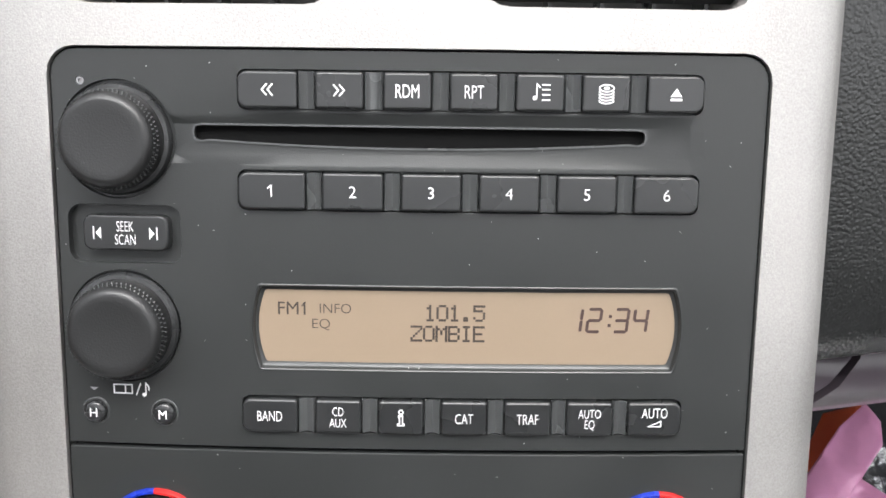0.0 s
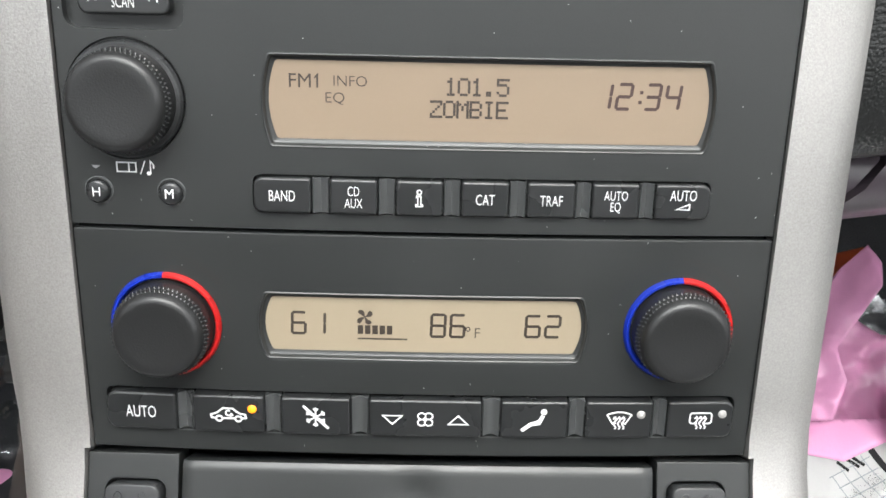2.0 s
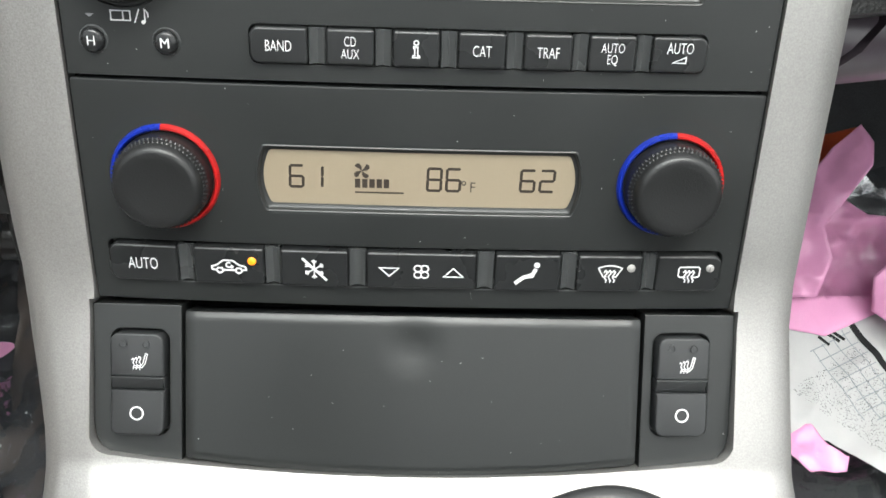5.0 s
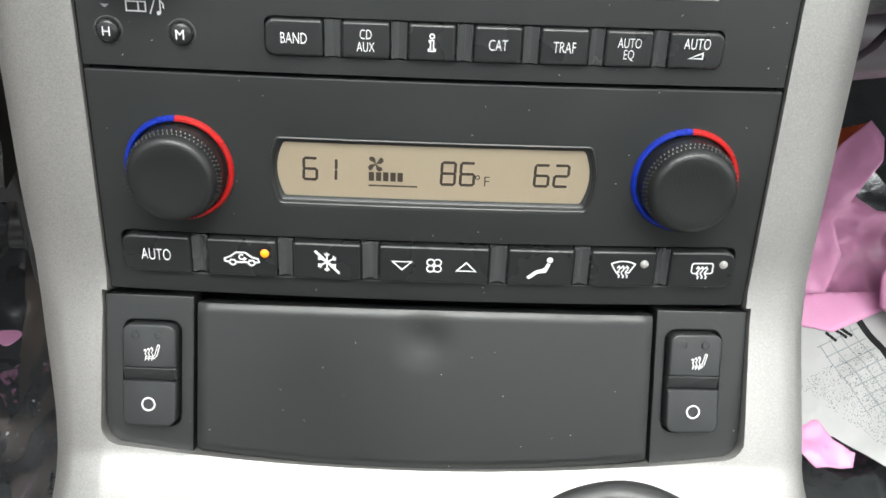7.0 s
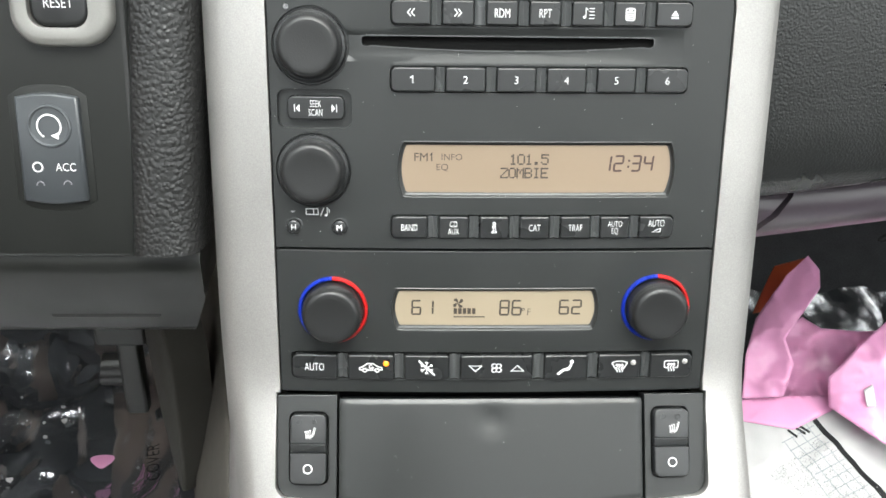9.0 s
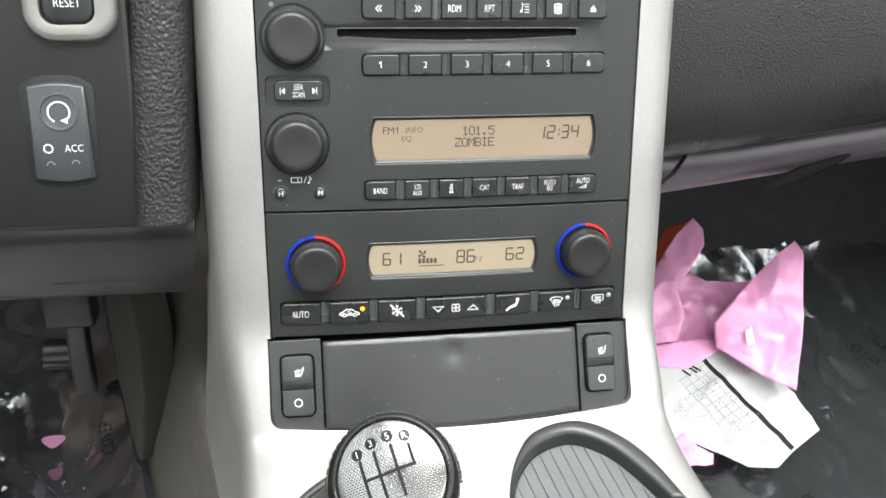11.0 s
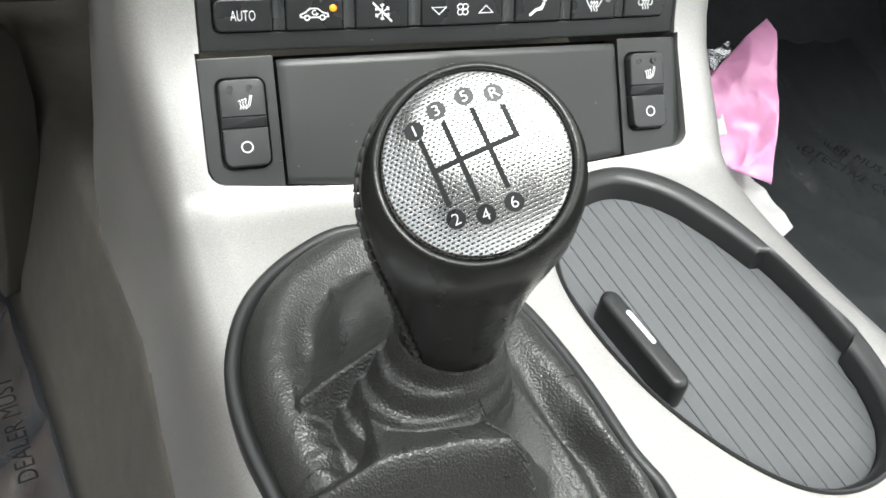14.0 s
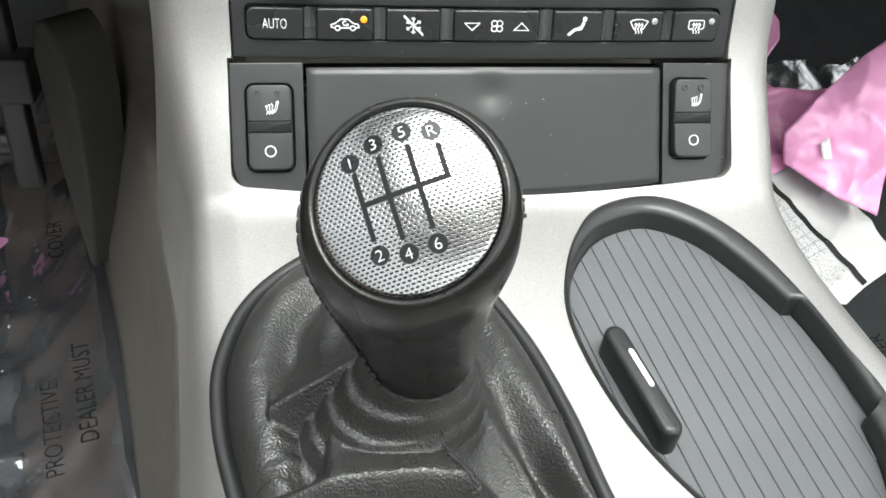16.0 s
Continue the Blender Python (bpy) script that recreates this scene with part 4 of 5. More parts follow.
def knob_ring(s, r, n=64, lift=0.0):
    """A ring of the knob at height s (0 collar, 1 face)."""
    t = max(0.0, (s - 0.25) / 0.75)
    t = t * t * (3 - 2 * t)
    nrm = (AXIS * (1 - t) + KNOB_N * t).normalized()
    c = COLLAR.lerp(KNOB_AT, s) + Vector((0, 0.002, 0)) * math.sin(math.pi * s) + nrm * lift
    x = (KNOB_X - nrm * KNOB_X.dot(nrm)).normalized()
    y = nrm.cross(x)
    return [c + x * (r * math.cos(2 * math.pi * i / n)) + y * (r * math.sin(2 * math.pi * i / n)) for i in range(n)]


KNOB_PROFILE = [(0.0, 0.0152), (0.015, 0.0160), (0.15, 0.0175), (0.32, 0.0194), (0.5, 0.0214), (0.64, 0.0232), (0.76, 0.0249), (0.86, 0.0261), (0.93, 0.0260), (0.97, 0.0252), (0.995, 0.0239)]
KNOB_PROFILE = [(s, r * 1.02) for s, r in KNOB_PROFILE]
lever = thing("gear_lever", Matrix.Translation((0, 0, 0)), "black leather gear lever with knurled metal cap and creased gaiter", "gear lever")
bm = bmesh.new()
rings(bm, [knob_ring(s, r) for s, r in KNOB_PROFILE] + [knob_ring(1.0, 0.0233, lift=0.0009), knob_ring(1.0, 0.0226, lift=0.0009), knob_ring(1.0, 0.0221, lift=0.0003), knob_ring(1.0, 0.0216, lift=-0.001)])
knob_body = part("knob", bm, SMOOTH_LEATHER, lever, angle=60)

DISC = Matrix.Identity(4)
for _i, _a in enumerate((KNOB_X, KNOB_N.cross(KNOB_X), KNOB_N)):
    for _j in range(3):
        DISC[_j][_i] = _a[_j]
DISC.translation = KNOB_AT
DISC = DISC @ Matrix.Scale(1.02, 4)


def knurled_metal():
    """Brushed metal stamped with rows of small dark pits."""
    m = material("knurled_metal", (0.40, 0.395, 0.39), 0.20, metal=1.0, spread=0.04, blot=0.01)
    nt = m.node_tree
    b = nt.nodes["Principled BSDF"]
    co = nt.nodes.new("ShaderNodeTexCoord")
    brick = nt.nodes.new("ShaderNodeTexBrick")
    brick.offset, brick.squash = 0.5, 1.0
    for key, value in (("Scale", 1000.0), ("Mortar Size", 0.33), ("Mortar Smooth", 0.35), ("Brick Width", 1.30), ("Row Height", 0.92)):
        brick.inputs[key].default_value = value
    nt.links.new(co.outputs["Object"], brick.inputs["Vector"])
    old = b.inputs["Base Color"].links[0].from_socket
    mix = nt.nodes.new("ShaderNodeMix")
    mix.data_type = "RGBA"
    mix.inputs[6].default_value = (0.07, 0.07, 0.07, 1)
    nt.links.new(brick.outputs["Fac"], mix.inputs[0])
    nt.links.new(old, mix.inputs[7])
    nt.links.new(mix.outputs[2], b.inputs["Base Color"])
    bump = nt.nodes.new("ShaderNodeBump")
    bump.inputs["Strength"].default_value, bump.inputs["Distance"].default_value = 0.35, 0.0002
    nt.links.new(brick.outputs["Fac"], bump.inputs["Height"])
    nt.links.new(bump.outputs[0], b.inputs["Normal"])
    return m


KNURL = knurled_metal()
prof = [(0.0214, -0.0012), (0.0214, 0.0002), (0.0210, 0.0008), (0.0203, 0.0010)] + [(0.0203 * (1 - i / 8) + 0.00001, 0.0010 + 0.0020 * (1 - (1 - i / 8) ** 2)) for i in range(1, 9)]
cap = part("knob_cap", lathe(prof, 72), KNURL, lever, "knurled metal shift pattern cap", at=DISC, angle=60)


def dome(bm, extra=0.0001):
    """Lays a flat print on the domed cap."""
    for v in bm.verts:
        v.co.x, v.co.y = v.co.x * 1.033, v.co.y * 1.033
        r2 = (v.co.x ** 2 + v.co.y ** 2) / 0.0203 ** 2
        v.co.z += 0.0010 + 0.0020 * (1 - min(r2, 1)) + extra - 0.00012
    return bm


def fine(lines, step=0.8):
    out = []
    for line in lines:
        pts = [line[0]]
        for (ax, ay), (bx, by) in zip(line, line[1:]):
            n = max(1, round(math.hypot(bx - ax, by - ay) / step))
            pts += [(ax + (bx - ax) * i / n, ay + (by - ay) * i / n) for i in range(1, n + 1)]
        out.append(pts)
    return out


bm = strokes(fine([[(-8.9, 8.9), (-8.9, -6.0)], [(-2.8, 10.6), (-2.8, -7.7)], [(4.0, 10.9), (4.0, -7.6)], [(10.3, 8.8), (10.3, 1.7)], [(-8.9, 1.7), (10.6, 1.7)]]), 1.15)
part("shift_pattern", dome(bm), INK, cap)
for text, x, y, dark in (("1", -9.2, 11.7, 1), ("3", -3.1, 13.9, 0), ("5", 3.6, 14.3, 0), ("R", 9.7, 12.4, 0), ("2", -8.7, -9.5, 1), ("4", -2.6, -11.2, 1), ("6", 3.9, -11.2, 1)):
    badge = part("gear_badge", dome(solid([circle(x, y, 2.15, 20)]), 0.00005), BADGE, cap)
    part("lettering", dome(lettering(text, 0.0026, 1.05, x / 1000, y / 1000), 0.0002), SILVER_PRINT, badge)


def capsule(a, b, r, n=6):
    """A short thread stitch from a to b."""
    bm = bmesh.new()
    d = (b - a).normalized()
    x = d.orthogonal().normalized()
    y = d.cross(x)
    l = (b - a).length
    rings(bm, [[a + d * (l * t) + (x * math.cos(2 * math.pi * i / n) + y * math.sin(2 * math.pi * i / n)) * (r * k) for i in range(n)]
               for t, k in ((-0.1, 0.35), (0.05, 0.9), (0.5, 1.15), (0.95, 0.9), (1.1, 0.35))])
    return bm


def knob_point(s, a, out=0.0):
    r = float(np.interp(s, [p[0] for p in KNOB_PROFILE], [p[1] for p in KNOB_PROFILE])) + out
    loop = knob_ring(s, 1.0, 4)
    c = sum((Vector(p) for p in loop), Vector()) / 4
    x, y = loop[0] - c, loop[1] - c
    return c + x * (r * math.cos(a)) + y * (r * math.sin(a))


path = [(0.04 + 0.80 * i / 15, radians(216 - 40 * i / 15)) for i in range(16)] + [(0.84 + 0.09 * math.sin(math.pi * i / 27), radians(174 - 190 * i / 27)) for i in range(1, 28)]
for (s0, a0), (s1, a1) in zip(path, path[1:]):
    for lean in (-1, 1):
        p, q = knob_point(s0, a0 + lean * 0.06, 0.0006), knob_point(s1, a1 - lean * 0.01, 0.0007)
        part("stitch", capsule(p, p.lerp(q, 0.5), 0.00070), STITCH, knob_body)
for i in range(16):
    a0 = 2 * math.pi * i / 16
    p, q = knob_point(0.012, a0, 0.0006), knob_point(0.012, a0 + 0.22, 0.0006)
    part("stitch", capsule(p, q, 0.00035), STITCH, knob_body)


# gaiter: slack leather, a fold beside the lever and a barrelled front panel
_ring = sorted((math.atan2(y - COLLAR.y, x - COLLAR.x), math.hypot(x - COLLAR.x, y - COLLAR.y)) for x, y in ring_loop(BOOT_RING, 0.0052, 10))
RING_A = [_ring[-1][0] - 2 * math.pi] + [a for a, r in _ring] + [_ring[0][0] + 2 * math.pi]
RING_R = [_ring[-1][1]] + [r for a, r in _ring] + [_ring[0][1]]


def soft_max(a, b, k=0.0012):
    h = max(0.0, 1 - abs(a - b) / (2 * k))
    return max(a, b) + k * h * h / 2


def front_seam(y):
    return -0.0314 + 0.56 * (0.0167 - y)


def leather_z(x, y):
    """Height of the gaiter over a place on the console."""
    dx, dy = x - COLLAR.x, y - COLLAR.y
    r, a = math.hypot(dx, dy), math.atan2(dy, dx)
    inside = float(np.interp(a, RING_A, RING_R)) - r
    front = eased_step((-0.01 - dy) / 0.06)
    # slack leather puffed up along the ring, with a hollow behind the roll
    puff = (0.0145 - 0.007 * front) * (1 - math.exp(-max(0, inside) / 0.0045))
    hollow = (0.0085 - 0.002 * front) * math.exp(-((inside - 0.024) / 0.0085) ** 2) + 0.0045 * eased_step((inside - 0.028) / 0.015)
    back = 0.0065 * math.exp(-((x + 0.056) / 0.024) ** 2 - ((y - 0.064) / 0.026) ** 2) - 0.006 * eased_step((x + 0.030) / 0.014) * eased_step((0.035 - y) / 0.03) * eased_step((inside - 0.008) / 0.012)
    z = console_z(y) + puff - hollow + back + 0.018 * math.exp(-max(0, r - 0.0158) / 0.010)
    # the fold: a ridge from the collar out to a tip
    ry = 0.0345 + 0.18 * (x + 0.085)
    rz = 0.4695 + (0.60 * (x + 0.083) if x > -0.083 else 3.5 * (x + 0.083))
    fold = rz - (0.75 * (y - ry) if y > ry else 1.9 * (ry - y))
    fold -= 3.0 * max(0, x + 0.052)
    z = soft_max(z, fold, 0.0008 if y < ry else 0.0008 + min(0.0030, 0.4 * (y - ry)))
    # front panel: a crest across it, steep in front, saddle behind
    crest = 0.0055 + 0.0015 * math.sin((x + 0.07) * 70)
    edge = -0.0665 - x
    top = 0.4752 - 0.325 * (edge + math.hypot(edge, 0.004)) - 0.0016 * eased_step((x + 0.060) / 0.03)
    d = y - crest
    if d > 0:
        panel = top - 1.35 * eased_step((-0.0645 - x) / 0.006) * d - 0.0028 * eased_step(d / 0.011)
    else:
        panel = top - 0.036 * (1 - math.exp(-(-d / 0.0135) ** 1.6))
    over = x - front_seam(y)
    panel -= 1.7 * max(0, over) + 0.0010 * math.exp(-(over / 0.0012) ** 2)
    z = soft_max(z, panel, 0.0014)
    # the collar with two soft rolls, lobed where the fold meets it
    lobe = 0.0075 * max(0.0, math.cos(a - radians(203))) ** 3
    c = max(0.0, r - 0.0158) / (1 + lobe / 0.0055)
    collar = 0.4900 - 3.0 * c + 0.0011 * math.sin(c * 2 * math.pi / 0.0026 + 0.6)
    z = soft_max(z, collar, 0.0007)
    # creases in the hollow beside the front panel, and slight slackness all over
    near = math.exp(-((x + 0.078) / 0.008) ** 2 - ((y - 0.018) / 0.010) ** 2)
    q = Vector((x * 70, y * 70, 0.3))
    z += 0.0011 * near * noise.noise(Vector((x * 160, y * 330, 1.7)))
    z += (noise.noise(q) * 0.0007 - abs(noise.noise(q * 1.9 + Vector((5, 2, 0)))) * 0.0006) * min(1, max(0, inside) / 0.01)
    return min(z, COLLAR.z + 0.0004)


def gaiter():
    n, m = 330, 110
    bm = bmesh.new()
    loops = []
    for j in range(m + 1):
        t = j / m
        loop = []
        for i in range(n):
            a = -math.pi + 2 * math.pi * i / n
            r0 = float(np.interp(a, RING_A, RING_R))
            r = r0 + (0.0158 - r0) * t
            x, y = COLLAR.x + r * math.cos(a), COLLAR.y + r * math.sin(a)
            loop.append((x, y, leather_z(x, y)))
        loops.append(loop)
    loops.append([(COLLAR.x + (x - COLLAR.x) * 0.8, COLLAR.y + (y - COLLAR.y) * 0.8, z + 0.002) for x, y, z in loops[-1]])
    rings(bm, loops, False, True)
    return bm


def on_leather(x, y):
    return Vector((x, y, leather_z(x, y) + 0.0004))


boot = part("gaiter", gaiter(), LEATHER, lever, "creased black leather gaiter", angle=180)
for i in range(12):                                        # crossed thread down the seam of the front panel
    y = 0.0175 - 0.0019 * i
    for lean in (-1, 1):
        part("stitch", capsule(on_leather(front_seam(y) - 0.0012 * lean, y), on_leather(front_seam(y) + 0.0012 * lean, y - 0.0016), 0.00035), STITCH, boot)
for x, y, ux, uy in ((-0.0905, 0.012, 0.9, 0.25), (0.004, 0.030, 0.9, 0.3)):            # short seams at the ring
    for i in range(4):
        p = Vector((x + 0.0032 * ux * i, y + 0.0032 * uy * i))
        part("stitch", capsule(on_leather(p.x, p.y), on_leather(p.x + 0.0022 * ux, p.y + 0.0022 * uy), 0.00035), STITCH, boot)
tube_ring(BOOT_RING, 0.0035, 0.0, 0.0060, "gaiter_ring", RIM, lever)
part("shaft", lathe([(0.006, 0.40), (0.006, 0.49)], 20), DARK, lever, at=Matrix.Translation((COLLAR.x, COLLAR.y, 0)))

# cup holder with a roll cover
cup = thing("cup_holder", Matrix.Translation((0, 0, 0)), "dark grey ribbed roll cover in a black moulded cup holder rim", "cup holder")


def cup_inner():
    """The inner edge of the rim, with its stepped bay on the outer side."""
    pts = ring_loop(CUP_INNER, 0.0, 14)
    out = []
    for x, y in pts:
        bay = 1.0 if (x > 0.102 and 0.030 < y < 0.0785) else 0.0
        out.append((x + 0.0042 * bay, y + 0.0015 * bay))
    return out


inner = cup_inner()
outer = ring_loop(CUP_RING, 0.0, 14)
bm = bmesh.new()
loops = []
for f, dz in ((0.0, -0.004), (0.0, 0.0012), (0.10, 0.0022), (0.3, 0.0026), (0.65, 0.0018), (0.92, 0.0004), (1.0, -0.0012), (1.0, -0.0125)):
    loops.append([(ox + (ix - ox) * f, oy + (iy - oy) * f, console_z(oy) + dz) for (ox, oy), (ix, iy) in zip(outer, inner)])
rings(bm, loops, False, False)
part("rim", bm, RIM, cup, angle=45)
bm = bmesh.new()
rings(bm, [[(x, y, console_z(y) - 0.0083) for x, y in shrunk(inner, -0.001)], [(x, y, console_z(y) - 0.016) for x, y in shrunk(inner, -0.001)]], True, True)
part("well", bm, DARK, cup)
SLAT, SKEW = 0.0068, 0.20
slanted = [(x + SKEW * y, y) for x, y in shrunk(inner, 0.0003)]


def span(q):
    """Where a slat's line meets the outline, front and back."""
    ys = []
    for (ax, ay), (bx, by) in zip(slanted, slanted[1:] + slanted[:1]):
        if (ax - q) * (bx - q) < 0:
            ys.append(ay + (by - ay) * (q - ax) / (bx - ax))
    return (min(ys), max(ys)) if len(ys) >= 2 else None


q0, q1 = min(p[0] for p in slanted), max(p[0] for p in slanted)
q = q0 - 0.001
while q < q1:
    lo, hi = [], []
    for k in range(6):
        w = min(max(q + 0.00012 + (SLAT - 0.00024) * k / 5, q0 + 0.0002), q1 - 0.0002)
        s = span(w)
        if s and (not lo or w - lo[-1][2] > 0.0001):
            lo.append((w - SKEW * s[0], s[0], w))
            hi.append((w - SKEW * s[1], s[1], w))
    if len(lo) > 1:
        pts = [p[:2] for p in lo + hi[::-1]]
        bm = bmesh.new()
        rings(bm, [[(px, py, console_z(py) - 0.0095) for px, py in pts], [(px, py, console_z(py) - 0.00775) for px, py in pts],
                   [(px, py, console_z(py) - 0.0075) for px, py in shrunk(pts, 0.0003)]])
        part("slat", bm, TAMBOUR, cup, angle=20)
    q += SLAT


def slotted(a, b, r, n=8):
    """The outline of a bar with round ends."""
    d = math.atan2(b[1] - a[1], b[0] - a[0])
    return [(b[0] + r * math.cos(d - math.pi / 2 + math.pi * i / n), b[1] + r * math.sin(d - math.pi / 2 + math.pi * i / n)) for i in range(n + 1)] + \
           [(a[0] + r * math.cos(d + math.pi / 2 + math.pi * i / n), a[1] + r * math.sin(d + math.pi / 2 + math.pi * i / n)) for i in range(n + 1)]


def on_console(bm):
    """Lays a thing built on the level onto the slope of the console."""
    for v in bm.verts:
        v.co.z += console_z(v.co.y)
    return bm


latch = part("latch", on_console(prism(slotted((0.0392, 0.0655), (0.0492, 0.0288), 0.0042), -0.011, 0.0045, 0.0026)), RIM, cup, angle=60)
part("mark", on_console(prism(slotted((0.0424, 0.0575), (0.0462, 0.0440), 0.0010), 0.0041, 0.00475)), PRINT, latch, "white stripe")


# ---- dashboard round the stack ----
def sweep(profile, xs, name, mat, parent=None, bow=None, angle=50):
    """A profile of (y, z) carried along x; bow(x) gives its shift in y and z."""
    bm = bmesh.new()
    loops = []
    for x in xs:
        dy, dz = bow(x) if bow else (0, 0)
        loops.append([(x, y + dy, z + dz) for y, z in profile])
    rings(bm, loops)
    return part(name, bm, mat, parent, angle=angle)


def steps(a, b, n):
    return [a + (b - a) * i / n for i in range(n + 1)]


dash_left = tagged(new("dash_left"), "black grained plastic dashboard beside the stack", "dashboard", kind="structure")
bm = block(-0.60, -0.008, -0.162, 0.20, -0.06, -0.0150, 0.004, 0.003)
for v in bm.verts:
    v.co = STACK @ v.co
part("panel", bm, LOWER, dash_left)
bm = bmesh.new()
prof = [(-0.1575, -0.05), (-0.1575, -0.0135), (-0.1555, -0.0105), (-0.150, -0.0085), (-0.143, -0.0082), (-0.136, -0.0095), (-0.131, -0.013), (-0.128, -0.02), (-0.128, -0.05)]
rings(bm, [[STACK @ Vector((u - 0.0035 - 0.008 * (0.12 - v) / 0.14, v, w)) for u, w in prof] for v in (-0.006, 0.02, 0.06, 0.12, 0.20)])
part("leather_strip", bm, STRIP, dash_left, "black leather trim strip", angle=60)
knee = sweep([(0.40, 0.5655), (0.225, 0.5655), (0.2135, 0.5635), (0.2075, 0.5580), (0.2065, 0.550), (0.2100, 0.532), (0.2160, 0.509), (0.2205, 0.5035), (0.40, 0.5035)],
             steps(-0.62, -0.134, 10), "knee_panel", LOWER, dash_left, angle=60)
for v in knee.data.vertices:                     # its end is cut back towards the bottom
    if v.co.x > -0.14:
        v.co.x -= 0.012 * max(0, (0.540 - v.co.z) / 0.036) ** 1.5


def dash_bow(x):
    """The passenger side sweeps away from the cabin."""
    return 0.15 * max(0, x - 0.13), 0.05 * max(0, x - 0.13)


dash_right = tagged(new("dash_right"), "black grained vinyl dashboard pad on the passenger side", "dashboard", kind="structure")
sweep([(0.60, 0.82), (0.345, 0.82), (0.310, 0.80), (0.283, 0.74), (0.260, 0.67), (0.246, 0.606), (0.240, 0.582), (0.241, 0.572), (0.248, 0.566), (0.60, 0.566)],
      steps(0.128, 0.75, 16), "pad", VINYL, dash_right, bow=dash_bow, angle=60)
glove = sweep([(0.60, 0.563), (0.266, 0.563), (0.255, 0.558), (0.250, 0.549), (0.251, 0.538), (0.260, 0.526), (0.278, 0.518), (0.60, 0.512)],
              steps(0.173, 0.75, 16), "glove_box", GLOVE, dash_right, bow=dash_bow, angle=60)


def slanted_end(ob):
    """Leans the joint between the end cap and the glove box."""
    for v in ob.data.vertices:
        v.co.x += 0.85 * (min(v.co.z, 0.575) - 0.565)


slanted_end(tagged(glove, "grey plastic lower dash edge, coloured with the bag's pink reflection"))

# ---- floor, tunnel and cabin shell ----
floor = sweep([(-0.9, 0.14), (0.42, 0.14), (0.62, 0.20), (0.80, 0.38), (0.82, 0.75), (0.86, 0.75), (0.86, 0.05), (-0.9, 0.05)], steps(-0.75, 0.75, 20), "floor", FLOOR)
tagged(floor, "black carpeted footwell floor", "floor", kind="structure")
bm = bmesh.new()
loops = []
for y, xl, xr in ((-0.5, -0.110, 0.160), (-0.2, -0.112, 0.165), (0.0, -0.1170, 0.162), (0.09, -0.1250, 0.146), (0.12, -0.1272, 0.142), (0.15, -0.1302, 0.140), (0.18, -0.1357, 0.140), (0.21, -0.1418, 0.140), (0.24, -0.1485, 0.140), (0.30, -0.161, 0.140), (0.85, -0.30, 0.16)):
    top = min(0.42, console_z(y) - 0.034)
    loops.append([(xl - 0.046, y, 0.10), (xl - 0.044, y, 0.175), (xl - 0.036, y, 0.23), (xl - 0.021, y, 0.29), (xl - 0.009, y, 0.342), (xl - 0.0025, y, 0.369), (xl + 0.001, y, 0.3765), (xl + 0.007, y, 0.3785), (xl + 0.03, y, 0.37),
                  (xr - 0.03, y, top), (xr - 0.004, y, top), (xr + 0.004, y, 0.40), (xr + 0.02, y, 0.3), (xr + 0.04, y, 0.10)])
rings(bm, loops)
tagged(part("tunnel", bm, CARPET, angle=70), "grey carpet covered transmission tunnel under the console", "tunnel", kind="structure")


along = Vector((0.546, -0.838, 0.0))                    # trim panel beside the pedals, curved to a point
pts = filleted([(-0.0550, 0.386), (-0.0620, 0.300), (-0.0580, 0.235), (-0.0535, 0.207), (-0.0450, 0.207), (-0.0270, 0.262), (-0.0100, 0.330), (0.0000, 0.385), (-0.0040, 0.418), (-0.0200, 0.426), (-0.0400, 0.415)], 0.008)
bm = prism(pts, -0.028, 0.0, 0.003)
for v in bm.verts:
    v.co = Vector((-0.2, 0.3185, 0)) + along * v.co.x + Vector((0, 0, v.co.y)) + Vector((-0.838, -0.546, 0)) * v.co.z
tagged(part("footwell_trim", bm, material("trim_felt", (0.036, 0.034, 0.029), 0.8, grain=0.5, grain_size=0.0008, spread=0.15, spec=0.25), angle=50), "grey brown felt trim panel beside the pedals", "trim panel", kind="structure")


def wall(name, x0, y0, z0, x1, y1, z1, mat, label, category):
    bm = bmesh.new()
    rings(bm, [[(x, y, z) for x, y in ((x0, y0), (x1, y0), (x1, y1), (x0, y1))] for z in (z0, z1)])
    return tagged(part(name, bm, mat), label, category, kind="structure")


# walls out of view, with heights chosen to block and shape the light
wall("wall_left", -0.80, -1.0, -0.10, -0.75, 0.86, 0.84, DOOR, "unseen tan door card, its height set to shape light from the left", "door")
wall("wall_right", 0.75, -1.0, 0.05, 0.80, 0.86, 0.60, BODY, "unseen dark wall, its height set to cut light from the right", "door")
wall("wall_back", -0.80, -1.05, 0.05, 0.80, -1.0, 0.92, BODY, "unseen dark wall, its height set to limit light from behind", "wall")
# roof out of view; its opening is added to light the console from above
roof = bmesh.new()
rings(roof, [[(x, y, z) for x, y in outline(-0.55, -0.58, 0.55, 0.20, 0.04)] for z in (1.12, 1.15)])
light_opening = bmesh.new()
rings(light_opening, [[(x, y, z) for x, y in outline(-0.40, -0.24, 0.38, 0.09, 0.04)] for z in (1.0, 1.3)])
tagged(new("ceiling", cut(roof, [light_opening], BODY)), "unseen dark roof panel with an added opening that lets light in", "ceiling", kind="structure")
wall("dash_top", -0.75, 0.36, 0.79, 0.75, 0.95, 0.81, BODY, "black dashboard top below the windscreen", "dashboard")
wall("ground", -30, -30, -0.12, 30, 30, -0.10, PAVING, "grey paved ground outside the car", "ground")


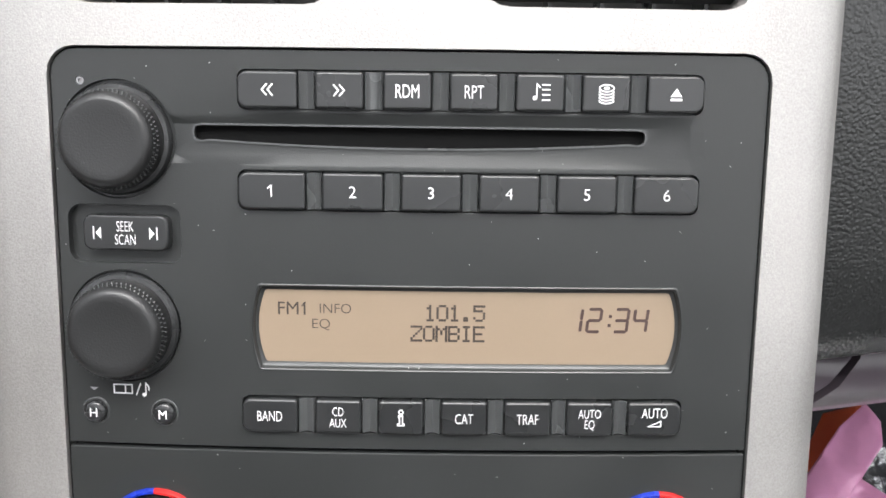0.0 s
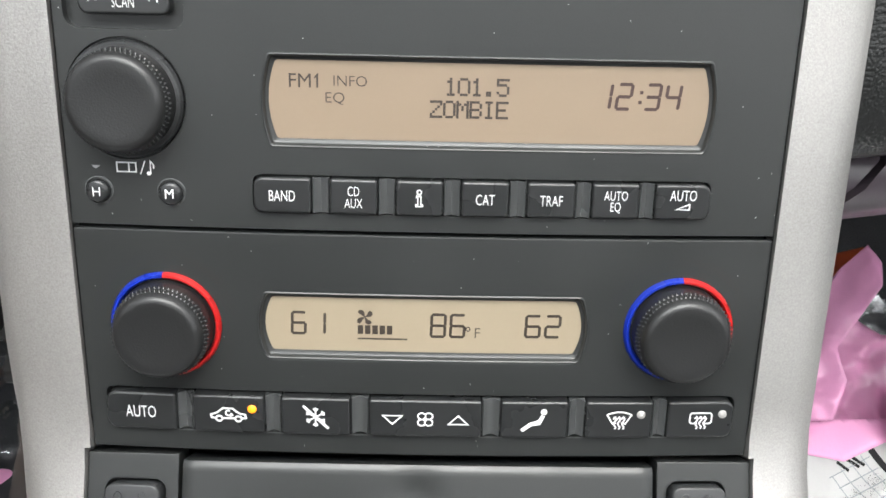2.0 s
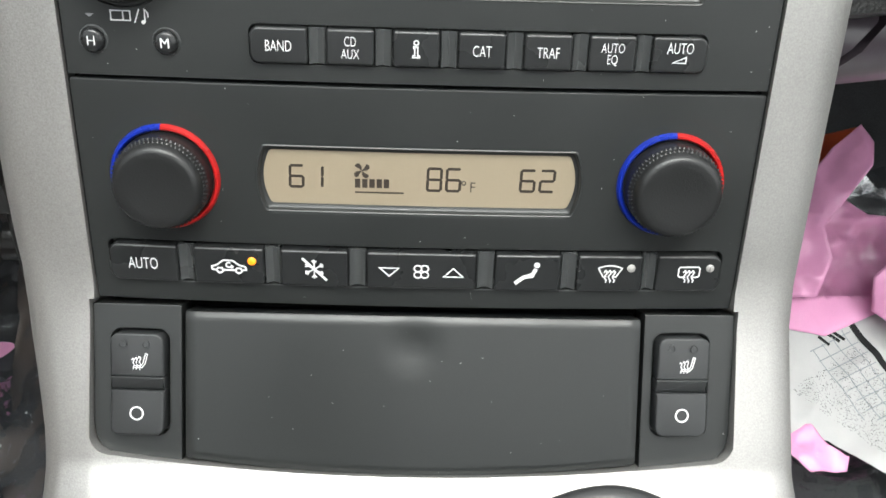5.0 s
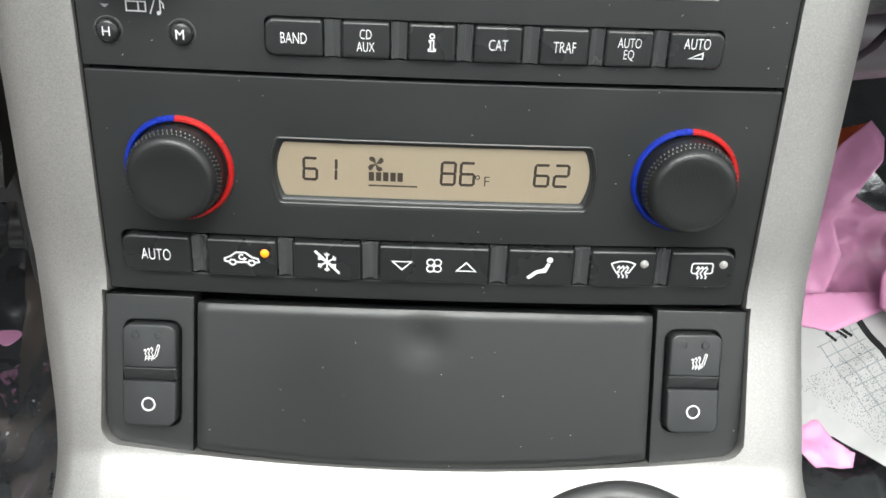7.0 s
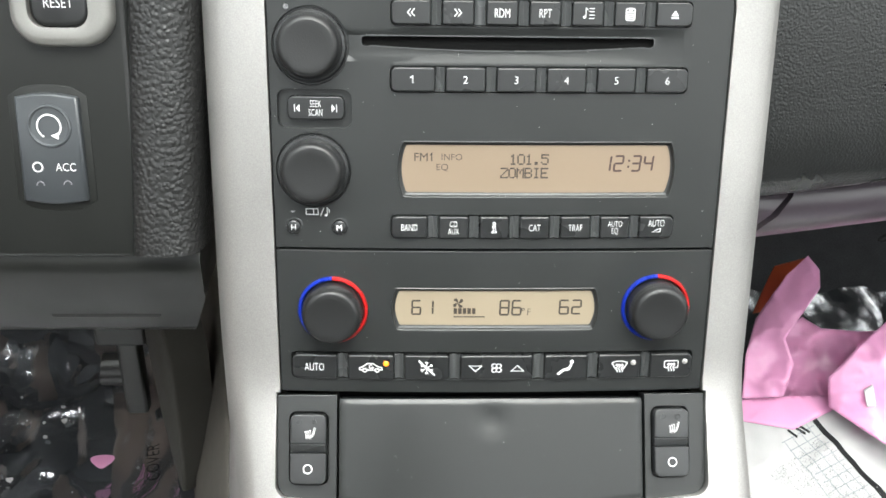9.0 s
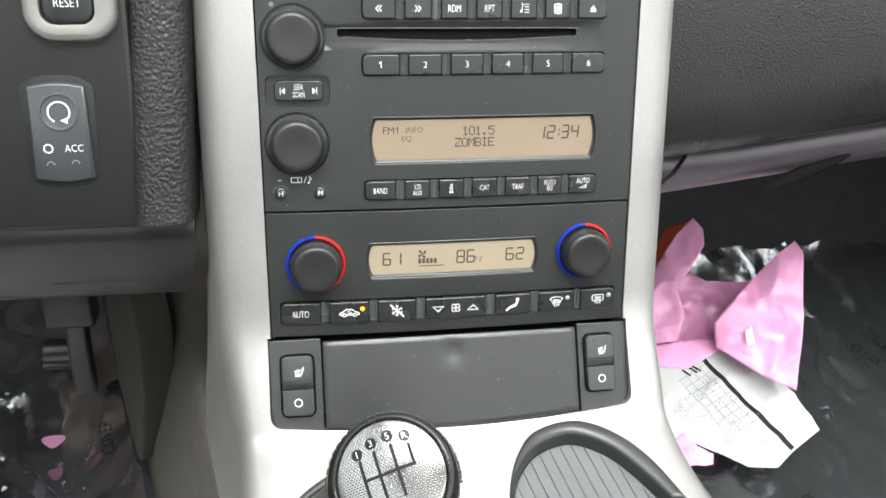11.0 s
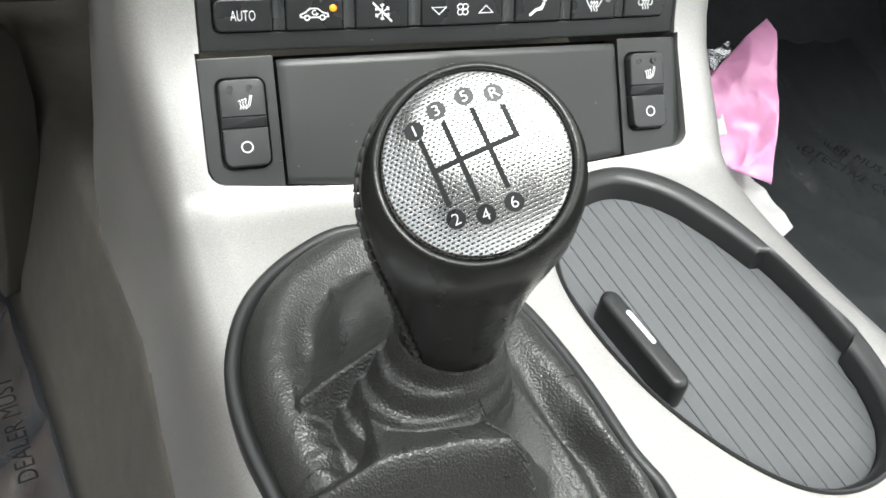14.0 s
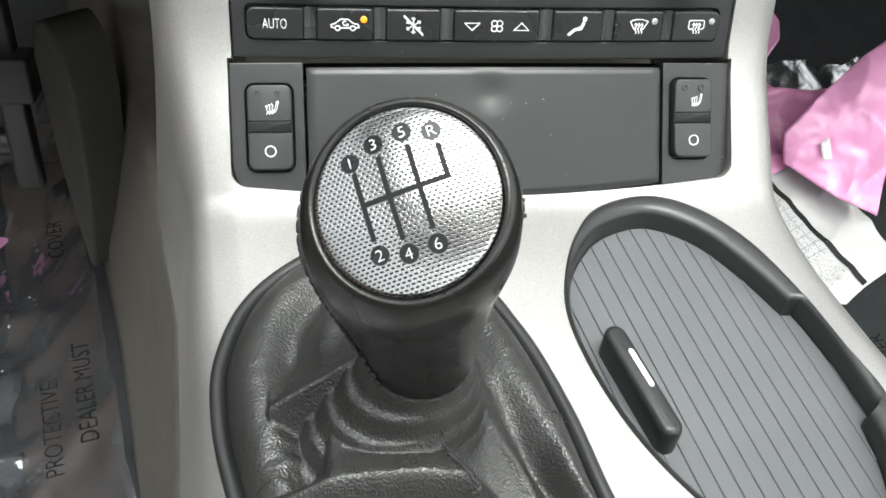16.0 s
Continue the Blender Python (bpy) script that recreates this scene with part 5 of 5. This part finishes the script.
# ---- driver's side details ----
start = thing("start_switch", STACK @ Matrix.Translation((-0.2008, 0.0440, -0.0150)), "dark grey start button with a circular arrow in the dash", "switch")
pts = []
for i in range(9):
    pts.append((-0.0145 + 0.029 * i / 8, -0.0240 - 0.0020 * (1 - (2 * i / 8 - 1) ** 2)))
for i in range(9):
    pts.append((0.0140 - 0.028 * i / 8, 0.0225 + 0.0020 * (1 - (2 * i / 8 - 1) ** 2)))
part("button", prism(pts, -0.006, 0.0030, 0.0016), material("switch_plastic", (0.035, 0.039, 0.043), 0.33, grain=0.15), start, angle=50)
part("surround", prism(shrunk(pts, -0.0035), -0.008, 0.0004, 0.0003), LOWER, start)
part("push_ring", lathe([(0.0098, 0.0030), (0.0096, 0.0036), (0.0088, 0.0038), (0.0082, 0.0031), (0.0001, 0.0027)], 40, cap_first=False),
     material("switch_gloss", (0.06, 0.065, 0.07), 0.22), start, at=Matrix.Translation((0.0006, 0.0098, 0)))
bm = strokes([arc(0.6, 9.8, 5.2, -65, 240, 24)], 0.7)
solid([[(1.0, 5.6), (4.6, 7.2), (4.4, 4.0)]], bm=bm)
for v in bm.verts:
    v.co.z += 0.0036
part("symbol", bm, PRINT, start)
bm = strokes([circle(-6.4, -8.6, 2.1, 18)], 0.6, closed=(0,))
lettering("ACC", 0.0038, 0.85, 0.0062, -0.0086, bm=bm)
for v in bm.verts:
    v.co.z += 0.0031
part("lettering", bm, PRINT, start)
bm = strokes([arc(-6.0, -17.0, 1.7, 0, 180, 8), arc(6.2, -16.6, 1.7, 0, 180, 8)], 0.4)
for v in bm.verts:
    v.co.z += 0.0031
part("symbol", bm, GREY_PRINT, start)

pod = thing("reset_switch", STACK @ Matrix.Translation((-0.1900, 0.1195, -0.0150)), "black reset key in a silver grey pod on the dash", "switch")
bm = bmesh.new()
o = outline(-0.0215, -0.0310, 0.0225, 0.035, 0.014, 8)
i_ = outline(-0.0135, -0.0230, 0.0125, 0.035, 0.007, 8)
rings(bm, [[(x, y, w) for x, y in p] for p, w in ((o, -0.004), (o, 0.004), (shrunk(o, 0.0015), 0.0062), (shrunk(o, 0.004), 0.0070), (i_, 0.0060), (i_, 0.000))], False, False)
part("pod", bm, material("grey_satin", (0.21, 0.205, 0.195), 0.4, metal=0.4, grain=0.1), pod, "silver grey surround", angle=60)
key = part("key", block(-0.0128, -0.0222, 0.0118, 0.034, -0.002, 0.0045, 0.0066, 0.0018), BUTTON, pod, angle=50)
part("lettering", lettering("RESET", 0.0044, 0.80, -0.0005, -0.0125, thick=0.0047), PRINT, key)

part("pull_slot", block(-0.0275, 0.0, 0.0275, 0.0052, -0.003, 0.0012, 0.0022, 0.0008), DARK, dash_left,
     at=Matrix.Translation((-0.187, 0.2136, 0.5175)) @ Matrix.Rotation(radians(72), 4, "X"))
part("gap", block(-0.1660, -0.007, -0.1640, 0.20, -0.03, -0.0146, 0.0003), DARK, dash_left, at=STACK)


# ---- pedals ----
foot = thing("pedal", Matrix.Translation((-0.309, 0.517, 0.200)) @ Matrix.Rotation(radians(38), 4, "X"), "black satin rubber foot pedal above the floor", "pedal")
bm = bmesh.new()
rings(bm, [[(x, v, w) for v, w in ((-0.015, -0.006), (-0.0165, 0.0), (-0.014, 0.0055), (-0.006, 0.0085), (0.006, 0.0085), (0.014, 0.0055), (0.0165, 0.0), (0.015, -0.006))] for x in (-0.029, -0.0275, 0.0275, 0.029)])
part("pad", bm, PEDAL_RUBBER, foot, angle=60)
bm = bmesh.new()
rings(bm, [[(0.007 * math.cos(t), yy + 0.003 * math.sin(t), zz) for t in (0.4, 1.2, 1.9, 2.7, 3.6, 4.4, 5.1, 5.9)] for yy, zz in ((0.0, -0.002), (0.03, -0.03), (0.09, -0.06), (0.17, -0.07))])
part("arm", bm, PEDAL_RUBBER, foot, angle=60)
tagged(part("pedal_box", block(-0.022, -0.018, 0.022, 0.018, -0.02, 0.006, 0.004, 0.003), LOWER, at=Matrix.Translation((-0.288, 0.462, 0.302)) @ Matrix.Rotation(radians(80), 4, "X")),
       "grey plastic pedal bracket under the dash", "bracket", kind="structure")
part("arm", block(-0.010, -0.10, 0.010, 0.14, -0.020, -0.008, 0.004, 0.003), LOWER, bpy.data.objects["pedal_box"])


# ---- plastic films, bag and paper ----
def film_material(name, tint, rough=0.16, gloss=0.34, milky=0.13):
    """Thin clear film: mostly see-through, with a sharp sheen."""
    m = bpy.data.materials.new(name)
    m.use_nodes = True
    nt = m.node_tree
    out = nt.nodes["Material Output"]
    clear = nt.nodes.new("ShaderNodeBsdfTransparent")
    clear.inputs[0].default_value = (*tint, 1)
    sheen = nt.nodes.new("ShaderNodeBsdfGlossy")
    sheen.inputs["Roughness"].default_value = rough
    sheen.inputs["Color"].default_value = (0.9, 0.9, 0.92, 1)
    noise_node = nt.nodes.new("ShaderNodeTexNoise")
    noise_node.inputs["Scale"].default_value, noise_node.inputs["Detail"].default_value = 35, 5
    bump = nt.nodes.new("ShaderNodeBump")
    bump.inputs["Strength"].default_value, bump.inputs["Distance"].default_value = 0.5, 0.004
    co = nt.nodes.new("ShaderNodeTexCoord")
    nt.links.new(co.outputs["Object"], noise_node.inputs[0])
    nt.links.new(noise_node.outputs[0], bump.inputs["Height"])
    nt.links.new(bump.outputs[0], sheen.inputs["Normal"])
    fres = nt.nodes.new("ShaderNodeFresnel")
    fres.inputs[0].default_value = 1.7
    mul = nt.nodes.new("ShaderNodeMath")
    mul.operation = "MULTIPLY_ADD"
    mul.inputs[1].default_value, mul.inputs[2].default_value = 0.40, gloss * 0.25
    nt.links.new(fres.outputs[0], mul.inputs[0])
    mix = nt.nodes.new("ShaderNodeMixShader")
    nt.links.new(mul.outputs[0], mix.inputs[0])
    milk = nt.nodes.new("ShaderNodeBsdfDiffuse")             # the film is a little milky, unevenly so
    milk.inputs[0].default_value = (0.62, 0.65, 0.70, 1)
    cloud = nt.nodes.new("ShaderNodeMapRange")
    cloud.inputs[1].default_value, cloud.inputs[2].default_value, cloud.inputs[3].default_value, cloud.inputs[4].default_value = 0.35, 0.75, 0.01, milky
    nt.links.new(noise_node.outputs[0], cloud.inputs[0])
    base = nt.nodes.new("ShaderNodeMixShader")
    nt.links.new(cloud.outputs[0], base.inputs[0])
    nt.links.new(clear.outputs[0], base.inputs[1])
    nt.links.new(milk.outputs[0], base.inputs[2])
    nt.links.new(base.outputs[0], mix.inputs[1])
    nt.links.new(sheen.outputs[0], mix.inputs[2])
    nt.links.new(mix.outputs[0], out.inputs[0])
    return m


FILM = film_material("clear_film", (0.77, 0.80, 0.84), rough=0.10, gloss=0.85, milky=0.11)
THIN_FILM = film_material("thin_film", (0.84, 0.88, 0.88), milky=0.035)


def film_sheet(x_of, y0, y1, nx, ny, seed, amp):
    """A creased sheet; x_of(s, t) gives x and z for s across and t along."""
    bm = bmesh.new()
    grid = []
    for j in range(ny + 1):
        t = j / ny
        y = y0 + (y1 - y0) * t
        row = []
        for i in range(nx + 1):
            x, z = x_of(i / nx, t)
            p = Vector((x * 9 + seed, y * 9, seed))
            ridge = 1 - abs(noise.noise(p)) * 2
            sharp = max(0.0, 1 - 3.2 * abs(noise.noise(p * 1.9 + Vector((3, 7, 1)))))
            dz = amp * (ridge ** 3 * 0.5 + 0.55 * sharp + 0.35 * noise.noise(p * 2.7) + 0.22 * noise.noise(p * 7))
            row.append(bm.verts.new((x + dz * 0.3, y + dz * 0.3, z + max(dz, -0.004))))
        grid.append(row)
    for a, b in zip(grid, grid[1:]):
        for i in range(nx):
            bm.faces.new((a[i], a[i + 1], b[i + 1], b[i]))
    return bm


def floor_z(y):
    return 0.14 if y < 0.42 else 0.14 + 0.06 * (y - 0.42) / 0.20


def left_film(s, t):
    y = -0.30 + 0.90 * t
    edge = -0.132 - 0.275 * y
    x = -0.72 + (edge + 0.72) * s
    up = max(0.0, (s - 0.86) / 0.14)
    return x, floor_z(y) + 0.006 + 0.050 * up ** 1.3


film_left = thing("floor_film", Matrix.Identity(4), "clear plastic film lying creased over the driver's carpet", "plastic film", "floor films")
part("sheet", film_sheet(left_film, -0.30, 0.60, 150, 150, 3.1, 0.012), FILM, film_left, angle=180)
film_right = thing("floor_film", Matrix.Identity(4), "clear printed plastic film lying over the passenger carpet", "plastic film", "floor films")
part("sheet", film_sheet(lambda s, t: (0.185 + 0.52 * s, floor_z(-0.30 + 1.0 * t) + 0.004 + 0.05 * max(0, 0.12 - s) * 3), -0.30, 0.70, 90, 110, 8.4, 0.006), THIN_FILM, film_right, angle=180)
FILM_INK = material("film_ink", (0.008, 0.008, 0.009), 0.8, spec=0.1)


def film_print(text, film, at, turn, size, narrow=1.0):
    bm = lettering(text, size, narrow, align="LEFT", thick=0.0)
    part("lettering", bm, FILM_INK, film, at=Matrix.Translation(at) @ Matrix.Rotation(radians(turn), 4, "Z"))


film_print("DEALER MUST", film_right, (0.392, 0.205, 0.158), 103, 0.0130, 0.80)
film_print("PROTECTIVE COVER", film_right, (0.417, 0.165, 0.158), 98, 0.0130, 0.80)
film_print("DEALER MUST", film_right, (0.575, 0.520, 0.168), -62, 0.0150, 0.80)
film_print("PROTECTIVE COVER", film_right, (0.545, 0.505, 0.168), -62, 0.0150, 0.80)
film_print("DEALER MUST", film_left, (-0.207, 0.205, 0.206), 103, 0.0120, 0.80)
film_print("PROTECTIVE", film_left, (-0.228, 0.190, 0.192), 103, 0.0120, 0.80)
film_print("COVER", film_left, (-0.258, 0.380, 0.196), 103, 0.0120, 0.80)


def crumpled(points, cuts, amp, scale, seed, thick=0.0006, bulge=0.0):
    """A creased sheet filling a closed outline of a few corners."""
    bm = bmesh.new()
    vs = [bm.verts.new(p) for p in points]
    edges = [bm.edges.new((a, b)) for a, b in zip(vs, vs[1:] + vs[:1])]
    bmesh.ops.triangle_fill(bm, edges=edges, use_beauty=True)
    for _ in range(cuts):
        bmesh.ops.subdivide_edges(bm, edges=[e for e in bm.edges if e.calc_length() > 0.0035], cuts=1, use_grid_fill=True)
        bmesh.ops.triangulate(bm, faces=[f for f in bm.faces if len(f.verts) > 3])
        bmesh.ops.beautify_fill(bm, faces=bm.faces, edges=[e for e in bm.edges if not e.is_boundary])
    nrm = sum((f.normal * f.calc_area() for f in bm.faces), Vector()).normalized()
    if nrm.y > 0:
        nrm = -nrm
    rim = {v for e in bm.edges if e.is_boundary for v in e.verts}
    ends = [Vector(p) for p in points]
    mid = sum(ends, Vector()) / len(ends)
    size = max((p - mid).length for p in ends)
    for v in bm.verts:
        p = v.co * scale + Vector((seed, seed * 0.7, 0))
        fold = (1 - 2.2 * abs(noise.noise(p))) * 0.8 + (1 - 2 * abs(noise.noise(p * 2.3))) * 0.30 + (1 - 2 * abs(noise.noise(p * 4.7 + Vector((9, 4, 2))))) * 0.09
        v.co = v.co + nrm * (amp * fold + bulge * (1 - ((v.co - mid).length / size) ** 2))
    bmesh.ops.recalc_face_normals(bm, faces=bm.faces)
    geom = bmesh.ops.solidify(bm, geom=bm.faces[:], thickness=thick)
    return bm


bag = thing("carrier_bag", Matrix.Identity(4), "crumpled pink plastic carrier bag with an orange patch in the footwell", "bag")
FRONT = [(0.418, 0.468, 0.336), (0.423, 0.456, 0.329), (0.411, 0.409, 0.290), (0.391, 0.353, 0.241), (0.368, 0.377, 0.239), (0.330, 0.411, 0.249), (0.329, 0.425, 0.269), (0.358, 0.442, 0.293), (0.393, 0.459, 0.320)]
part("front_fold", crumpled(FRONT, 6, 0.0060, 21, 1.7, bulge=0.012), PINK, bag, angle=110)
part("printed_mark", crumpled([(0.350, 0.403, 0.278), (0.357, 0.405, 0.283), (0.357, 0.390, 0.272), (0.350, 0.391, 0.270)], 3, 0.001, 15, 1.7), PRINT, bag, "white printed patch", angle=110)
REAR = [(0.324, 0.510, 0.340), (0.332, 0.498, 0.333), (0.330, 0.485, 0.321), (0.313, 0.470, 0.303), (0.298, 0.458, 0.286), (0.303, 0.439, 0.273), (0.292, 0.420, 0.253), (0.259, 0.426, 0.245), (0.265, 0.454, 0.270), (0.276, 0.477, 0.293), (0.305, 0.501, 0.325)]
part("rear_fold", crumpled(REAR, 6, 0.0060, 24, 4.2, bulge=0.010), PINK, bag, angle=110)
part("inner_fold", crumpled([(0.332, 0.502, 0.276), (0.346, 0.489, 0.272), (0.390, 0.478, 0.279), (0.388, 0.431, 0.235), (0.309, 0.440, 0.219), (0.300, 0.455, 0.240), (0.306, 0.488, 0.259)], 6, 0.0080, 22, 9.3), PINK, bag, angle=110)
part("orange_patch", crumpled([(0.294, 0.512, 0.300), (0.306, 0.527, 0.316), (0.333, 0.527, 0.327), (0.322, 0.515, 0.318), (0.300, 0.495, 0.289), (0.284, 0.500, 0.282)], 4, 0.003, 14, 2.0, bulge=0.004), ORANGE, bag, "orange printed patch", angle=110)
part("lower_flap", crumpled([(0.225, 0.430, 0.237), (0.363, 0.424, 0.252), (0.345, 0.415, 0.247), (0.299, 0.400, 0.232), (0.225, 0.417, 0.234)], 4, 0.0015, 20, 6.1, bulge=0.003), PINK, bag, angle=110)
part("bottom_tuft", crumpled([(0.262, 0.350, 0.194), (0.284, 0.348, 0.196), (0.293, 0.334, 0.193), (0.307, 0.326, 0.191), (0.303, 0.316, 0.189), (0.277, 0.315, 0.186), (0.264, 0.329, 0.189)], 5, 0.006, 34, 3.3), PINK, bag, angle=110)

PAPER_N = Vector((-0.1, -0.45, 0.88)).normalized()
PAPER_X = Vector((0.063, -0.090, -0.038)).normalized()            # along the dark stripe
PAPER_X = (PAPER_X - PAPER_N * PAPER_X.dot(PAPER_N)).normalized()
SHEET = Matrix.Identity(4)
for _i, _a in enumerate((PAPER_X, PAPER_N.cross(PAPER_X), PAPER_N)):
    for _j in range(3):
        SHEET[_j][_i] = _a[_j]
SHEET.translation = Vector((0.321, 0.408, 0.235))


def on_sheet(p):
    q = SHEET.inverted() @ Vector(p)
    return q.x, q.y


paper = thing("paper_bag", Matrix.Identity(4), "white paper bag printed with a grid and a dark stripe", "paper bag")
corners = [(0.330, 0.414, 0.240), (0.363, 0.421, 0.247), (0.382, 0.397, 0.236), (0.400, 0.368, 0.224), (0.414, 0.331, 0.206), (0.384, 0.317, 0.196), (0.366, 0.306, 0.188), (0.336, 0.310, 0.187), (0.294, 0.336, 0.196), (0.240, 0.346, 0.197), (0.236, 0.420, 0.233), (0.298, 0.403, 0.230)]


def sag(x, y):
    p = Vector((x * 24, y * 24, 5.5))
    return 0.006 * noise.noise(p) + 0.0035 * (1 - 2 * abs(noise.noise(p * 1.3))) + 0.0006 * noise.noise(p * 5)


bm = crumpled([(*on_sheet(p), 0) for p in corners], 5, 0.0, 20, 1.0, thick=0.0)
bmesh.ops.remove_doubles(bm, verts=bm.verts, dist=1e-5)
for v in bm.verts:
    v.co.z = sag(v.co.x, v.co.y)
part("sheet", bm, PAPER, paper, at=SHEET, angle=60)


def printed(lines, width, mat, label=""):
    bm = strokes(fine(lines, 3.0), width, 0.0)
    for v in bm.verts:
        v.co.z = sag(v.co.x, v.co.y) + 0.0006
    part("print", bm, mat, paper, label, at=SHEET)


printed([[(0, 0), (114, 0)]], 5.0, INK, "dark printed stripe")
grid_lines = []
for i in range(9):
    grid_lines.append([(2 + 9 * i, -4), (2 + 9 * i - 4, -38 + 1.2 * i)])
for j in range(4):
    grid_lines.append([(-2, -9 - 9 * j), (74 - 6 * j, -9 - 9 * j)])
printed(grid_lines, 0.7, GRIDLINE)
printed([[(-6, -16), (4, -11)], [(-7, -20), (3, -15)], [(-7, -26), (1, -23)]], 2.2, INK, "black printed letters")
bm = bmesh.new()
for i in range(2200):
    a, b = random.uniform(12, 100), random.uniform(-66, -6)
    if abs(b) < 70 - 0.35 * a:
        s = random.uniform(0.15, 0.42)
        solid([[(a - s, b - s * 0.5), (a + s, b - s * 0.4), (a + s * 0.7, b + s * 0.6), (a - s * 0.6, b + s * 0.5)]], depth=0.0, bm=bm)
for v in bm.verts:
    v.co.z = sag(v.co.x, v.co.y) + 0.0006
tagged(part("fine_print", bm, INK, paper, at=SHEET), kind="stuff")

# ---- passenger side details ----
cap_prof = [(0.60, 0.563), (0.266, 0.563), (0.256, 0.558), (0.252, 0.549), (0.253, 0.538), (0.261, 0.528), (0.278, 0.520), (0.60, 0.514)]
slanted_end(sweep(cap_prof, steps(0.110, 0.170, 4), "end_cap", GLOVE, dash_right, bow=dash_bow, angle=60))
# black ellipsoid in place of a hollow: its colour is the slit's shade
bm = bmesh.new()
bmesh.ops.create_uvsphere(bm, u_segments=32, v_segments=16, radius=1.0)
for v in bm.verts:
    v.co = Vector((v.co.x * 0.040, v.co.y * 0.005, v.co.z * 0.004))
part("handle", bm, BLACK, dash_right, "black oval standing in for the shaded glove box handle slit", at=Matrix.Translation((0.262, 0.2715, 0.5405)) @ Matrix.Rotation(radians(-15), 4, "Y") @ Matrix.Rotation(radians(12), 4, "Z"))


# ---- air vents above the radio ----
def air_vent(u0, u1):
    vent = thing("air_vent", STACK, "black plastic air vent with thin blades above the radio", "air vent", "air vents")
    bm = bmesh.new()
    o = outline(u0 - 0.001, 0.1265, u1 + 0.001, 0.169, 0.010)
    rings(bm, [[(x, y, w - BULGE * x * x) for x, y in o] for w in (-0.002, -0.045)], False, True)
    part("housing", bm, DARK, vent)
    for v in (0.134, 0.144, 0.154):
        bm = block(u0 + 0.001, -0.006, u1 - 0.001, 0.006, -0.0006, 0.0006, 0.0004)
        part("blade", bm, BUTTON, vent, at=Matrix.Translation((0, v, -0.016)) @ Matrix.Rotation(radians(70), 4, "X"))
    for i in range(5):
        u = u0 + (u1 - u0) * (i + 0.5) / 5
        part("divider", block(u - 0.0006, 0.129, u + 0.0006, 0.167, -0.040, -0.026, 0.0003), BUTTON, vent)
    return vent


air_vent(-0.098, -0.0188)
air_vent(0.0178, 0.096)


# ---- loose bits on the driver's film ----
bm = bmesh.new()
rng = random.Random(5)
for i in range(90):
    x, y = rng.uniform(-0.50, -0.27), rng.uniform(0.05, 0.50)
    r = rng.choice((0.0008, 0.0012, 0.0016, 0.0022, 0.0030))
    z = floor_z(y) + 0.019 + rng.uniform(-0.002, 0.004)
    pts = [(x + r * rng.uniform(0.6, 1.3) * math.cos(a), y + r * rng.uniform(0.6, 1.3) * math.sin(a), z + r * rng.uniform(-0.4, 0.4)) for a in (0, 1.05, 2.1, 3.14, 4.2, 5.2)]
    lo = [(px, py, pz - 0.0006) for px, py, pz in pts]
    rings(bm, [lo, pts])
tagged(part("crumbs", bm, PAPER), "pale crumbs and flecks scattered on the plastic film", "debris", kind="stuff")
petal = thing("petal", Matrix.Translation((-0.318, 0.425, 0.172)), "small pale pink petal lying on the plastic film", "petal", "petals")
bm = bmesh.new()
loop = [(0.011 * math.cos(a) * (0.8 + 0.2 * math.cos(2 * a)), 0.008 * math.sin(a), 0.002 * math.cos(2 * a)) for a in [2 * math.pi * i / 20 for i in range(20)]]
rings(bm, [[(x, y, z - 0.0006) for x, y, z in loop], loop])
part("blade", bm, PINK, petal)
copy_thing(petal, pose(-0.40, 0.33, 0.168, 0, 8, 50))
copy_thing(petal, pose(-0.45, 0.22, 0.168, 5, 0, 120))
